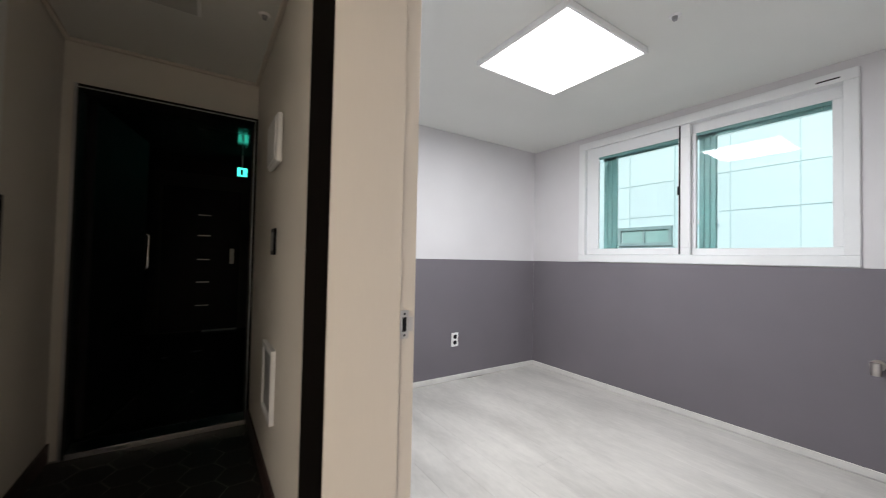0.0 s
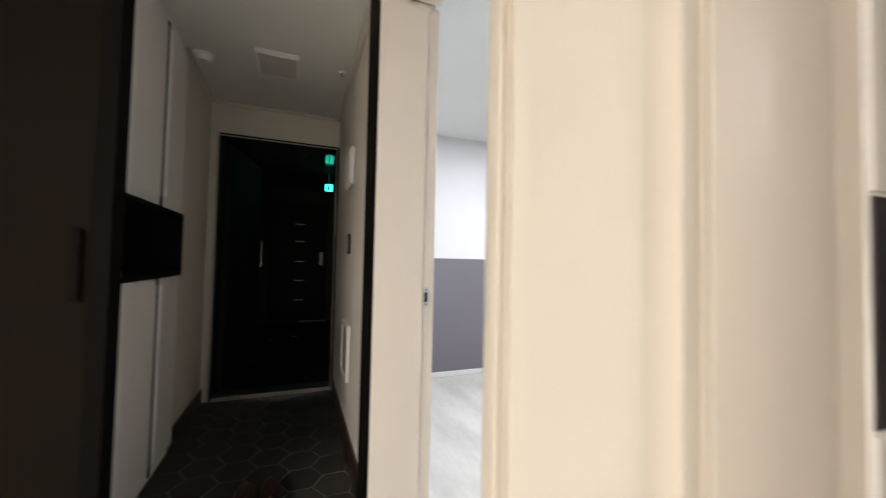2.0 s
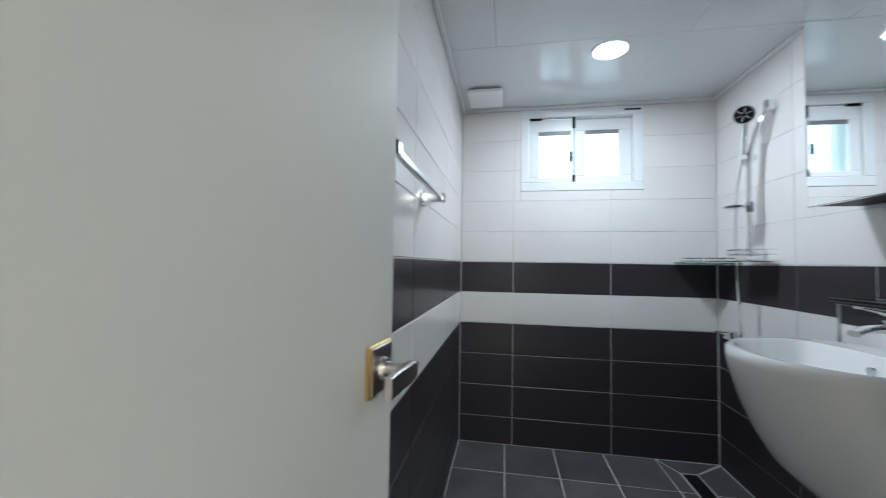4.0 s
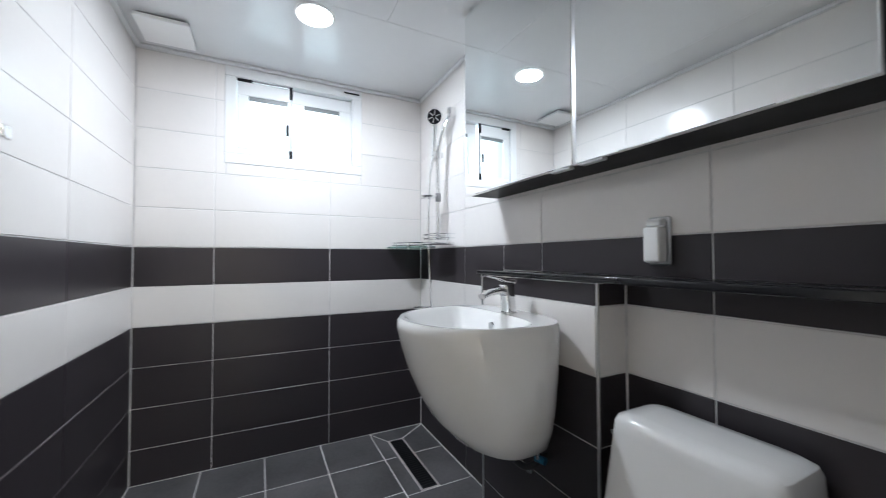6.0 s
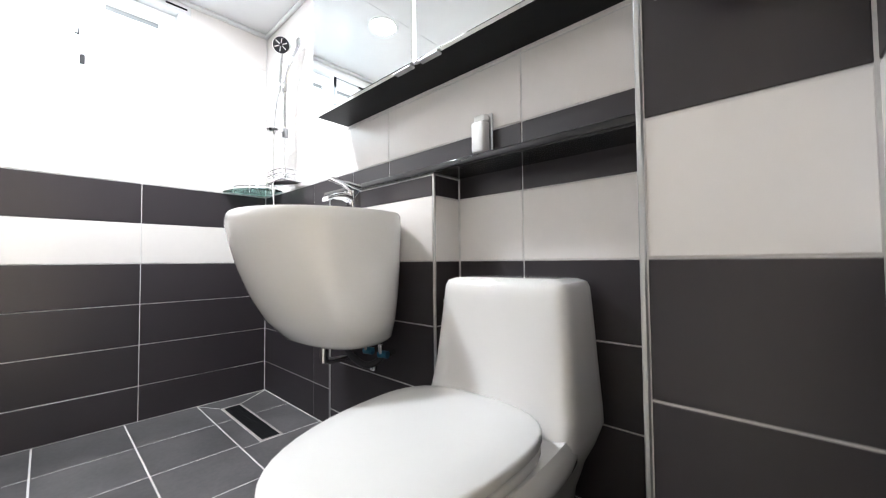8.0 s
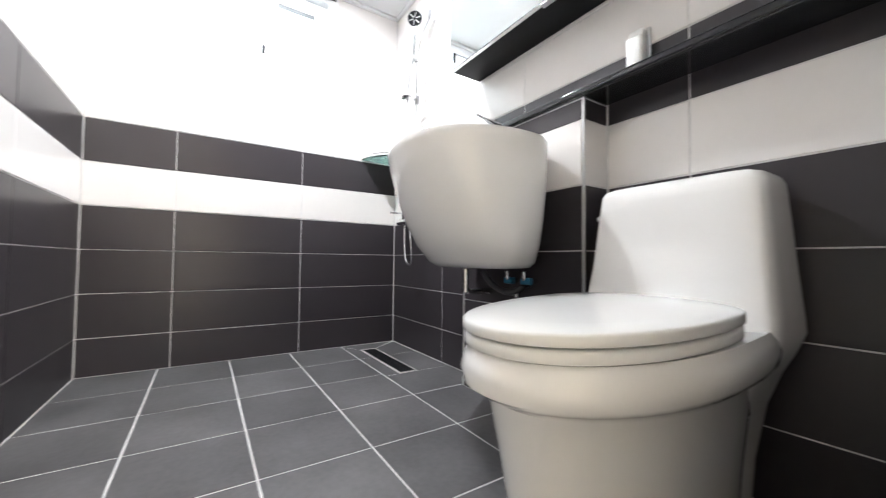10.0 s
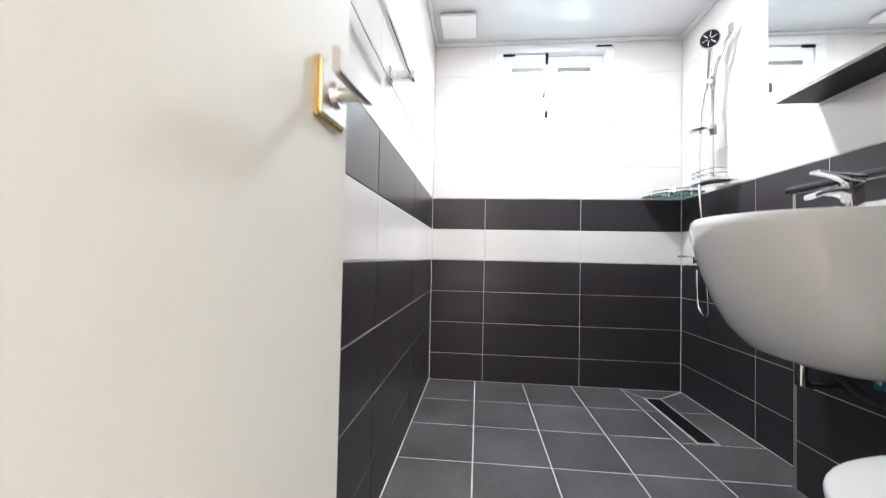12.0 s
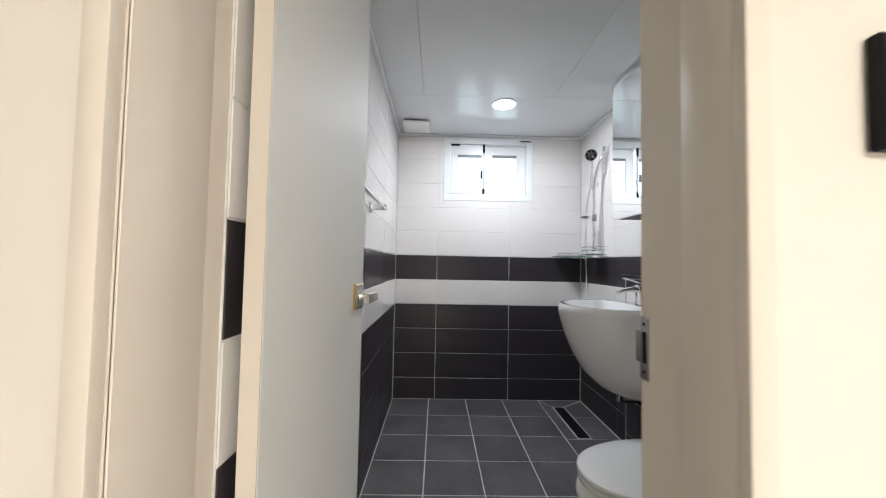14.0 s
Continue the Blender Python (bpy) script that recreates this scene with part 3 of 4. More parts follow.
def basin():
    cx, back = 1.564, -1.640
    b = thing("wash_basin", (cx, back, 0.52), "large egg-shaped white ceramic wall-hung basin", "wash basin")
    rings = []
    for z, rx, f in ((0.541, 0.160, 0.225), (0.546, 0.190, 0.260), (0.562, 0.213, 0.290), (0.62, 0.237, 0.345), (0.70, 0.253, 0.393), (0.78, 0.263, 0.428), (0.86, 0.269, 0.454), (0.915, 0.270, 0.466), (0.937, 0.268, 0.464), (0.947, 0.261, 0.456)):
        rings.append(oval(cx, back + 0.16, z, rx, f - 0.16, 0.16, flat=back, power=2.15))
    for z, rx, f, bk in ((0.947, 0.242, 0.440, 0.04), (0.937, 0.232, 0.430, 0.035), (0.885, 0.208, 0.390, 0.02), (0.835, 0.165, 0.325, 0.0), (0.81, 0.085, 0.235, -0.04)):
        rings.append(oval(cx, back + 0.20, z, rx, f - 0.20, 0.05 + bk, power=2.1))
    part("bowl", loft(bmesh.new(), rings), CERAMIC, b, smooth=True)
    part("overflow", tubed((cx, -1.505, 0.905), (cx, -1.497, 0.905), 0.013, n=20), CHROME, b, "chrome overflow ring", smooth=True)
    part("drain_plug", tubed((cx, -1.38, 0.811), (cx, -1.38, 0.817), 0.024, n=24), CHROME, b, "chrome drain plug", smooth=True)
    tap = thing("basin_mixer", (cx, -1.575, 0.945), "chrome single-lever basin mixer on the basin", "tap")
    part("stem", loft(bmesh.new(), [[(cx + w * math.copysign(abs(math.cos(a)) ** 0.6, math.cos(a)), y + d * math.copysign(abs(math.sin(a)) ** 0.6, math.sin(a)), z) for a in [2 * math.pi * (k + 0.5) / 28 for k in range(28)]] for z, w, d, y in ((0.9455, 0.024, 0.024, -1.575), (0.99, 0.022, 0.021, -1.572), (1.035, 0.021, 0.024, -1.568), (1.046, 0.020, 0.026, -1.566))]), CHROME, tap, smooth=True)
    part("foot_ring", tubed((cx, -1.575, 0.9445), (cx, -1.575, 0.950), 0.030, n=28), CHROME, tap, smooth=True)
    part("spout", loft(bmesh.new(), [[(cx + w * math.copysign(abs(math.cos(a)) ** 0.6, math.cos(a)), y, z + h * math.copysign(abs(math.sin(a)) ** 0.6, math.sin(a))) for a in [2 * math.pi * (k + 0.5) / 24 for k in range(24)]] for y, z, w, h in ((-1.562, 1.018, 0.019, 0.018), (-1.53, 1.026, 0.019, 0.013), (-1.49, 1.020, 0.020, 0.009), (-1.462, 1.008, 0.020, 0.008))]), CHROME, tap, smooth=True)
    part("lever", loft(bmesh.new(), [[(cx + w * math.copysign(abs(math.cos(a)) ** 0.5, math.cos(a)), y, z + h * math.copysign(abs(math.sin(a)) ** 0.5, math.sin(a))) for a in [2 * math.pi * (k + 0.5) / 24 for k in range(24)]] for y, z, w, h in ((-1.592, 1.060, 0.018, 0.012), (-1.555, 1.064, 0.019, 0.013), (-1.52, 1.072, 0.018, 0.006), (-1.475, 1.080, 0.017, 0.004))]), CHROME, tap, smooth=True)
    tr = thing("basin_trap", (cx, -1.55, 0.52), "chrome and grey plastic drain trap under the basin", "pipe")
    part("tailpipe", tubed((1.64, -1.50, 0.452), (1.64, -1.50, 0.535), 0.015, n=20), CHROME, tr, "chrome tail pipe", smooth=True)
    part("elbow", hose(bmesh.new(), [(1.64, -1.50, 0.468), (1.64, -1.512, 0.455), (1.64, -1.55, 0.452), (1.64, -1.633, 0.452)], 0.012, n=14), CHROME, tr, smooth=True)
    part("waste_hose", hose(bmesh.new(), [(1.585, -1.54, 0.53), (1.565, -1.545, 0.50), (1.52, -1.55, 0.472), (1.47, -1.555, 0.462), (1.445, -1.575, 0.470), (1.44, -1.60, 0.485), (1.44, -1.633, 0.49)], 0.011, n=14), HOSE_DARK, tr, "dark waste hose", smooth=True)
    part("trap_cup", tubed((1.455, -1.575, 0.446), (1.455, -1.575, 0.470), 0.012, 0.014, n=20), CHROME, tr, "chrome cleaning cup", smooth=True)
    for x in (1.50, 1.42):
        v = part("valve", hose(bmesh.new(), [(x, -1.633, 0.500), (x, -1.60, 0.500), (x, -1.580, 0.503), (x, -1.575, 0.532)], 0.008, n=12), CHROME, tr, "chrome angle valve", smooth=True)
        part("valve_knob", tubed((x - 0.02, -1.59, 0.500), (x + 0.012, -1.58, 0.500), 0.012, n=16), BLUE_PLASTIC, v, "blue valve knob", smooth=True)


def squarish(cx, y0, y1, w, z, p=0.34, n=56):
    my, hy = (y0 + y1) / 2, (y1 - y0) / 2
    return [(cx + w * math.copysign(abs(math.cos(a)) ** p, math.cos(a)), my + hy * math.copysign(abs(math.sin(a)) ** p, math.sin(a)), z) for a in [2 * math.pi * (k + 0.5) / n for k in range(n)]]


def toilet():
    def tilted(rings):
        return [[(x, y, z - 0.045 * max(0.0, y + 1.50) * min(1.0, max(0.0, (z - 0.34) / 0.05))) for x, y, z in ring] for ring in rings]

    cx, back = 0.972, -1.752
    t = thing("toilet", (cx, -1.4, BATH_FLOOR), "white one-piece ceramic toilet with a closed lid", "toilet")
    rings = []
    for z, rx, f in ((0.030, 0.132, 0.605), (0.06, 0.134, 0.612), (0.16, 0.142, 0.632), (0.26, 0.156, 0.652), (0.345, 0.173, 0.670), (0.363, 0.184, 0.685), (0.372, 0.198, 0.700), (0.388, 0.208, 0.713), (0.410, 0.212, 0.718), (0.432, 0.208, 0.712), (0.4455, 0.198, 0.700)):
        rings.append(oval(cx, -1.40, z, rx, f - 0.352, 0.33, flat=back + 0.02, power=2.15))
    part("bowl", loft(bmesh.new(), tilted(rings)), CERAMIC, t, smooth=True)
    rings = [squarish(cx, back + d0, back + d1, w, z, 0.34 if z < 0.4 else 0.24) for z, w, d0, d1 in ((0.030, 0.118, 0.03, 0.33), (0.16, 0.128, 0.03, 0.31), (0.28, 0.150, 0.025, 0.30), (0.35, 0.176, 0.02, 0.30), (0.39, 0.195, 0.018, 0.285), (0.43, 0.205, 0.014, 0.245), (0.47, 0.200, 0.011, 0.215), (0.55, 0.191, 0.008, 0.200), (0.65, 0.182, 0.006, 0.189), (0.714, 0.176, 0.006, 0.183), (0.735, 0.174, 0.007, 0.181), (0.748, 0.168, 0.012, 0.175), (0.755, 0.150, 0.022, 0.164), (0.757, 0.120, 0.045, 0.14))]
    part("tank", loft(bmesh.new(), rings), CERAMIC, t, smooth=True)
    for name, z0, z1, g in (("seat_ring", 0.447, 0.468, 0.0), ("lid", 0.4705, 0.491, 0.003)):
        rr = [oval(cx, -1.36, z, 0.194 + g + q, 0.318 + g + q, 0.168 + q, power=2.2) for z, q in ((z0, -0.006), (z0 + 0.002, -0.001), (z0 + 0.005, 0.0), (z1 - 0.005, 0.0), (z1 - 0.0015, -0.002), (z1, -0.006))]
        if name == "lid":
            rr += [oval(cx, -1.36, z1 + 0.004, 0.150, 0.26, 0.14, power=2.15), oval(cx, -1.36, z1 + 0.008, 0.08, 0.15, 0.08, power=2.1)]
        part(name, loft(bmesh.new(), tilted(rr)), SEAT, t, smooth=True)
    for x in (cx - 0.075, cx + 0.075):
        part("hinge", boxed(x - 0.02, x + 0.02, -1.556, -1.535, 0.440, 0.478, 0.006, 2), SEAT, t, smooth=True)
    bm = tubed((cx + 0.165, -1.655, 0.685), (cx + 0.200, -1.655, 0.685), 0.008, n=14)
    box(bm, cx + 0.192, cx + 0.203, -1.66, -1.61, 0.678, 0.692, 0.003, 2)
    part("flush_lever", bm, CHROME, t, "small chrome flush lever", smooth=True)
    part("rubber_base", loft(bmesh.new(), [oval(cx, -1.40, z, 0.129, 0.252, 0.334, flat=back + 0.016, power=2.15) for z in (BATH_FLOOR, BATH_FLOOR + 0.005)]), GROUT, t, "grey sealant round the foot")
    part("rating_mark", boxed(cx - 0.168, cx - 0.1672, -1.66, -1.60, 0.722, 0.726), GREY_PLASTIC, t, "tiny grey mark")


basin()
toilet()

# shower set
sh = thing("shower_set", (2.38, -1.76, 1.2), "chrome shower rail with hand shower and hose", "shower")
part("riser_bar", hose(bmesh.new(), [(2.305, -1.745, 1.965), (2.31, -1.725, 1.93), (2.34, -1.70, 1.84), (2.372, -1.69, 1.74), (2.38, -1.69, 1.62), (2.38, -1.69, 1.24)], 0.0125, n=14), CHROME, sh, smooth=True)
part("wall_bracket", boxed(2.285, 2.320, -1.7595, -1.715, 1.93, 1.985, 0.008, 2), CHROME, sh, smooth=True)
part("wall_bracket", boxed(2.365, 2.395, -1.7595, -1.680, 1.245, 1.275, 0.006, 2), CHROME, sh, smooth=True)
bm = tubed((2.38, -1.715, 1.73), (2.38, -1.655, 1.735), 0.018, 0.015, n=20)
tube(bm, (2.375, -1.69, 1.705), (2.375, -1.69, 1.755), 0.017, n=20)
part("slider", bm, CHROME, sh, smooth=True)
bm = tubed((2.385, -1.665, 1.69), (2.362, -1.665, 1.895), 0.011, 0.013, n=18)
HEAD, WAY = Vector((2.350, -1.655, 1.935)), Vector((-0.74, 0.62, -0.26)).normalized()
tube(bm, HEAD - WAY * 0.022, HEAD, 0.024, 0.046, n=32)
tube(bm, HEAD, HEAD + WAY * 0.006, 0.046, 0.044, n=32)
hs = part("hand_shower", bm, CHROME, sh, smooth=True)
part("spray_face", tubed(HEAD + WAY * 0.0062, HEAD + WAY * 0.0085, 0.040, n=28), BLACK, hs, "dark spray face")
across = WAY.orthogonal().normalized()
for k in range(6):
    d = Matrix.Rotation(math.pi / 3 * k, 3, WAY) @ across
    part("spoke", tubed(HEAD + WAY * 0.0092 + d * 0.008, HEAD + WAY * 0.0092 + d * 0.033, 0.0032, n=8), CHROME, hs, "pale spoke of the spray face")
dish = part("soap_dish", loft(bmesh.new(), [oval(2.405, -1.64, z, r, r * 0.8, r * 0.8, n=28) for z, r in ((1.478, 0.025), (1.482, 0.050), (1.492, 0.058), (1.493, 0.052), (1.486, 0.028))]), CHROME, sh, "small chrome soap dish", smooth=True)
part("dish_clamp", tubed((2.38, -1.69, 1.46), (2.38, -1.69, 1.51), 0.016, n=20), GREY_PLASTIC, sh, "dark clamp", smooth=True)
part("hose", hose(bmesh.new(), [(2.387, -1.66, 1.70), (2.40, -1.645, 1.55), (2.405, -1.64, 1.25), (2.40, -1.65, 1.0), (2.385, -1.655, 0.80), (2.37, -1.66, 0.64), (2.40, -1.68, 0.56), (2.46, -1.69, 0.545), (2.51, -1.695, 0.60), (2.53, -1.70, 0.775)], 0.0075, n=10), CHROME, sh, "ribbed chrome hose", smooth=True)
bask = thing("shower_basket", (2.38, -1.75, 1.235), "chrome wire soap basket on the shower rail", "shower basket")
part("tray", boxed(2.29, 2.47, -1.75, -1.625, 1.215, 1.226, 0.004, 2), CHROME, bask, smooth=True)
for z in (1.252, 1.275):
    part("wire", hose(bmesh.new(), [(2.292, -1.75, z), (2.292, -1.66, z), (2.315, -1.627, z), (2.445, -1.627, z), (2.468, -1.66, z), (2.468, -1.75, z)], 0.003, n=8, steps=5), CHROME, bask, smooth=True)
for x, y in ((2.292, -1.70), (2.315, -1.627), (2.445, -1.627), (2.468, -1.70)):
    part("wire_post", tubed((x, y, 1.22), (x, y, 1.277), 0.003, n=8), CHROME, bask, smooth=True)
mix = thing("shower_mixer", (2.53, -1.76, 0.80), "chrome wall-mounted shower mixer with lever", "tap")
part("body", tubed((2.455, -1.70, 0.80), (2.605, -1.70, 0.80), 0.020, n=24), CHROME, mix, smooth=True)
for x in (2.465, 2.595):
    part("wall_flange", tubed((x, -1.7595, 0.80), (x, -1.70, 0.80), 0.026, 0.014, n=24), CHROME, mix, smooth=True)
bm = tubed((2.53, -1.70, 0.81), (2.53, -1.695, 0.845), 0.018, n=20)
box(bm, 2.521, 2.539, -1.70, -1.60, 0.843, 0.852, 0.003, 2)
part("lever", bm, CHROME, mix, smooth=True)

cs = thing("corner_glass_shelf", (2.70, -1.66, 1.21), "green-tinted glass corner shelf with a chrome rail", "shelf")
R = 0.235
ring = [(2.797, -1.757)] + [(2.797 - R * math.cos(a), -1.757 + R * math.sin(a)) for a in [math.pi / 2 * k / 16 for k in range(17)]]
part("glass", loft(bmesh.new(), [[(x, y, z) for x, y in ring] for z in (1.205, 1.213)]), GREEN_GLASS, cs)
for z in (1.222, 1.238):
    part("rail", hose(bmesh.new(), [(2.797 - (R - 0.03) * math.cos(a), -1.757 + (R - 0.03) * math.sin(a), z) for a in [math.pi / 2 * (k + 0.3) / 8.6 for k in range(9)]], 0.004, n=8, steps=3), CHROME, cs, smooth=True)
for a in (0.25, 0.78, 1.31):
    x, y = 2.797 - (R - 0.03) * math.cos(a), -1.757 + (R - 0.03) * math.sin(a)
    part("post", tubed((x, y, 1.196), (x, y, 1.243), 0.006, n=12), CHROME, cs, smooth=True)

# paper holder on the column
ph = thing("toilet_paper_holder", (0.482, -1.42, 1.2), "empty polished chrome toilet paper holder with a hinged cover", "toilet paper holder")
for x in (0.552, 0.384):
    b = part("bracket", boxed(x, x + 0.030, -1.4195, -1.352, 1.172, 1.207, 0.003, 2), CHROME, ph, smooth=True)
    part("wall_plate", boxed(x - 0.003, x + 0.033, -1.4218, -1.4197, 1.166, 1.213, 0.0008, 1), CHROME, b)
part("rod", tubed((0.412, -1.375, 1.188), (0.554, -1.375, 1.188), 0.007, n=16), CHROME, ph, smooth=True)
rings = []
for y, z in [(-1.408, 1.232), (-1.380, 1.224)] + [(-1.362 + 0.016 * math.sin(a), 1.200 + 0.016 * math.cos(a)) for a in [math.pi * k / 14 for k in range(1, 9)]]:
    rings.append([(0.418, y, z), (0.546, y, z), (0.546, y - 0.0018, z - 0.0016), (0.418, y - 0.0018, z - 0.0016)])
part("cover", loft(bmesh.new(), rings), CHROME, ph, "polished curved chrome cover", smooth=True)
for x in (0.417, 0.5435):
    part("cover_rim", tubed((x, -1.362, 1.200), (x + 0.0035, -1.362, 1.200), 0.0168, n=28), CHROME, ph, "fine chrome rim ring", smooth=True)
flap = []
for cx0, cz0, a0 in ((0.534, 1.154, -90), (0.534, 1.194, 0), (0.430, 1.194, 90), (0.430, 1.154, 180)):
    rr = 0.010 if cz0 < 1.16 else 0.002
    flap += [(cx0 + rr * math.cos(radians(a0 + 15 * k)), cz0 + rr * math.sin(radians(a0 + 15 * k))) for k in range(7)]
part("cover_flap", loft(bmesh.new(), [[(x, y - 0.10 * (z - 1.17), z) for x, z in flap] for y in (-1.3462, -1.3444)]), CHROME, ph, "rounded lower flap of polished chrome")
for k in range(9):
    part("mark", boxed(0.458 + 0.005 * k, 0.460 + 0.005 * k, -1.3715, -1.3685, 1.2195, 1.2212), GREY_PLASTIC, ph, "small embossed grey stroke")

# floor drain
dr = thing("linear_drain", (2.395, -1.532, BATH_FLOOR), "narrow steel-framed slot drain in the bathroom floor", "floor drain")
bm = bmesh.new()
box(bm, 2.137, 2.665, -1.493, -1.485, BATH_FLOOR - 0.0014, BATH_FLOOR + 0.002)
box(bm, 2.137, 2.665, -1.580, -1.572, BATH_FLOOR - 0.0014, BATH_FLOOR + 0.002)
box(bm, 2.137, 2.145, -1.572, -1.493, BATH_FLOOR - 0.0014, BATH_FLOOR + 0.002)
box(bm, 2.657, 2.665, -1.572, -1.493, BATH_FLOOR - 0.0014, BATH_FLOOR + 0.002)
part("frame", bm, material("worn_steel_frame", (0.55, 0.52, 0.51), 0.45, metal=0.3, vary=0.2), dr)
part("channel", boxed(2.145, 2.657, -1.572, -1.493, BATH_FLOOR - 0.0014, BATH_FLOOR - 0.0008), BLACK, dr, "black channel")
for i in range(26):
    x = 2.152 + i * 0.0195
    part("grating_bar", boxed(x, x + 0.006, -1.571, -1.494, BATH_FLOOR - 0.0007, BATH_FLOOR + 0.0006), STEEL_DARK, dr)

# chrome corner trims
for name, x0, x1, y0, y1, z1 in (("trim_half_wall", 1.2355, 1.2445, -1.6485, -1.6395, 1.068), ("trim_half_wall_end", 1.8395, 1.8485, -1.6485, -1.6395, 1.068), ("trim_column", 0.6035, 0.6125, -1.4265, -1.4175, BATH_TOP)):
    structure(name, boxed(x0, x1, y0, y1, BATH_FLOOR, z1, 0.002, 1), ALU, "aluminium corner trim on the tiled edge", "trim")

# ---- bedroom ----
window_bed = upvc_window("window_2", 3.01, 0.525, 2.365, 1.168, 2.31, [
    (1.395, 2.29, 1.235, 2.245, 1.48, 2.17, 1.29, 2.15, 0.012),
    (0.60, 1.46, 1.235, 2.25, 0.645, 1.37, 1.285, 2.17, 0.052)],
    "wide white sliding bedroom window with pale green daylight behind", 0.065, 0.15, PANE, 0.015)
for a, b in ((2.03, 2.165), (1.25, 1.365)):
    sc = box(bmesh.new(), 3.108, 3.116, a, b, 1.285, 2.16)
    for i in range(3):
        y = a + (b - a) * i / 3
        box(sc, 3.100, 3.1085, y + 0.004, y + (b - a) / 3 - 0.004, 1.285, 2.16, 0.002, 1)
    part("screen_stile", sc, GREEN_EDGE, window_bed, "blue-green outer screen stile")
part("screen_head", boxed(3.10, 3.106, 0.64, 2.17, 2.125, 2.17), GREEN_EDGE, window_bed, "blue-green outer screen head")
part("meeting_brush", boxed(3.017, 3.021, 1.462, 1.472, 1.24, 2.25), BLACK, window_bed, "black brush strip")
part("latch", boxed(3.010, 3.024, 1.462, 1.482, 1.70, 1.77, 0.004, 2), BLACK_GLOSS, window_bed, "small black latch")
part("vent_slot", boxed(2.9935, 2.9955, 0.60, 0.70, 2.268, 2.276), BLACK, window_bed, "thin dark slot in the head")

bl = thing("bedroom_ceiling_light", (1.62, 1.49, CEIL), "square lit flat panel light on the bedroom ceiling", "ceiling light")
bm = bmesh.new()
box(bm, 1.275, 1.96, 1.160, 1.175, CEIL - 0.035, CEIL, 0.002, 1)
box(bm, 1.275, 1.96, 1.805, 1.820, CEIL - 0.035, CEIL, 0.002, 1)
box(bm, 1.275, 1.290, 1.175, 1.805, CEIL - 0.035, CEIL, 0.002, 1)
box(bm, 1.945, 1.960, 1.175, 1.805, CEIL - 0.035, CEIL, 0.002, 1)
part("frame", bm, WHITE_PLASTIC, bl)
part("diffuser", boxed(1.290, 1.945, 1.175, 1.805, CEIL - 0.033, CEIL - 0.028), LED_WHITE, bl, "glowing white diffuser")


def sprinkler(x, y):
    s = thing("sprinkler_head", (x, y, CEIL), "small metal sprinkler head on the ceiling", "sprinkler", "ceiling sprinklers")
    part("collar", tubed((x, y, CEIL - 0.006), (x, y, CEIL), 0.022, 0.028, n=24), WHITE_PLASTIC, s, smooth=True)
    part("head", tubed((x, y, CEIL - 0.022), (x, y, CEIL - 0.0062), 0.010, 0.014, n=16), GREY_PLASTIC, s, "dark metal nozzle", smooth=True)


sprinkler(1.80, 0.95)
sprinkler(0.15, 2.10)

ot = thing("wall_socket", (1.947, 2.9465, 0.405), "white double power socket on the mauve dado", "socket")
part("plate", boxed(1.908, 1.986, 2.936, 2.9462, 0.340, 0.470, 0.004, 2), WHITE_PLASTIC, ot)
for z in (0.378, 0.432):
    part("outlet", tubed((1.947, 2.9375, z), (1.947, 2.9350, z), 0.020, n=24), BLACK, ot, "dark round outlet")

tp = thing("pipe_valve", (3.006, 0.468, 0.64), "satin nickel pipe stub with cap on the bedroom wall", "pipe")
part("flange", tubed((3.0062, 0.468, 0.64), (2.992, 0.468, 0.64), 0.030, n=24), SATIN, tp, smooth=True)
part("stub", tubed((2.992, 0.468, 0.64), (2.935, 0.468, 0.64), 0.016, n=20), SATIN, tp, smooth=True)
part("cap", tubed((2.94, 0.468, 0.66), (2.94, 0.468, 0.595), 0.021, n=20), SATIN, tp, smooth=True)

# ---- neighbouring building ----
nb = thing("neighbour_building", (7.2, 2.0, -6), "pale panel-clad apartment building across the gap", "building")
part("wall", boxed(7.02, 12.0, -6.0, 14.0, -6.0, 9.0), CLAD_JOINT, nb)
for i in range(-8, 13):
    for j in range(-11, 12):
        y0, z0 = 1.65 + i * 0.83, 1.41 + j * 0.625
        if -6 < y0 < 13.1 and -5.9 < z0 < 8.3:
            part("panel", boxed(7.0, 7.02, y0 + 0.005, y0 + 0.825, z0 + 0.005, z0 + 0.620), CLAD, nb)
nw = part("window", rects(bmesh.new(), "x", 6.95, 6.999, [(3.40, 3.82, 1.55, 1.79), (3.86, 4.30, 1.55, 1.79)], 3.34, 4.36, 1.49, 1.85), material("grey_green_frame", (0.24, 0.38, 0.38), 0.5), nb, "small grey-framed window")
part("pane", boxed(6.985, 6.990, 3.42, 4.28, 1.55, 1.79), material("far_glass", (0.30, 0.52, 0.50), 0.1), nw)
pipe = part("pipe", tubed((6.9, 2.62, 1.87), (6.9, 2.95, 1.87), 0.03), WHITE_PLASTIC, nb, "short white pipe")
structure("ground", boxed(3.3, 400, -200, 200, -6.2, -6.0), material("ground_concrete", (0.3, 0.3, 0.29), 0.9), "concrete ground outside", "ground")

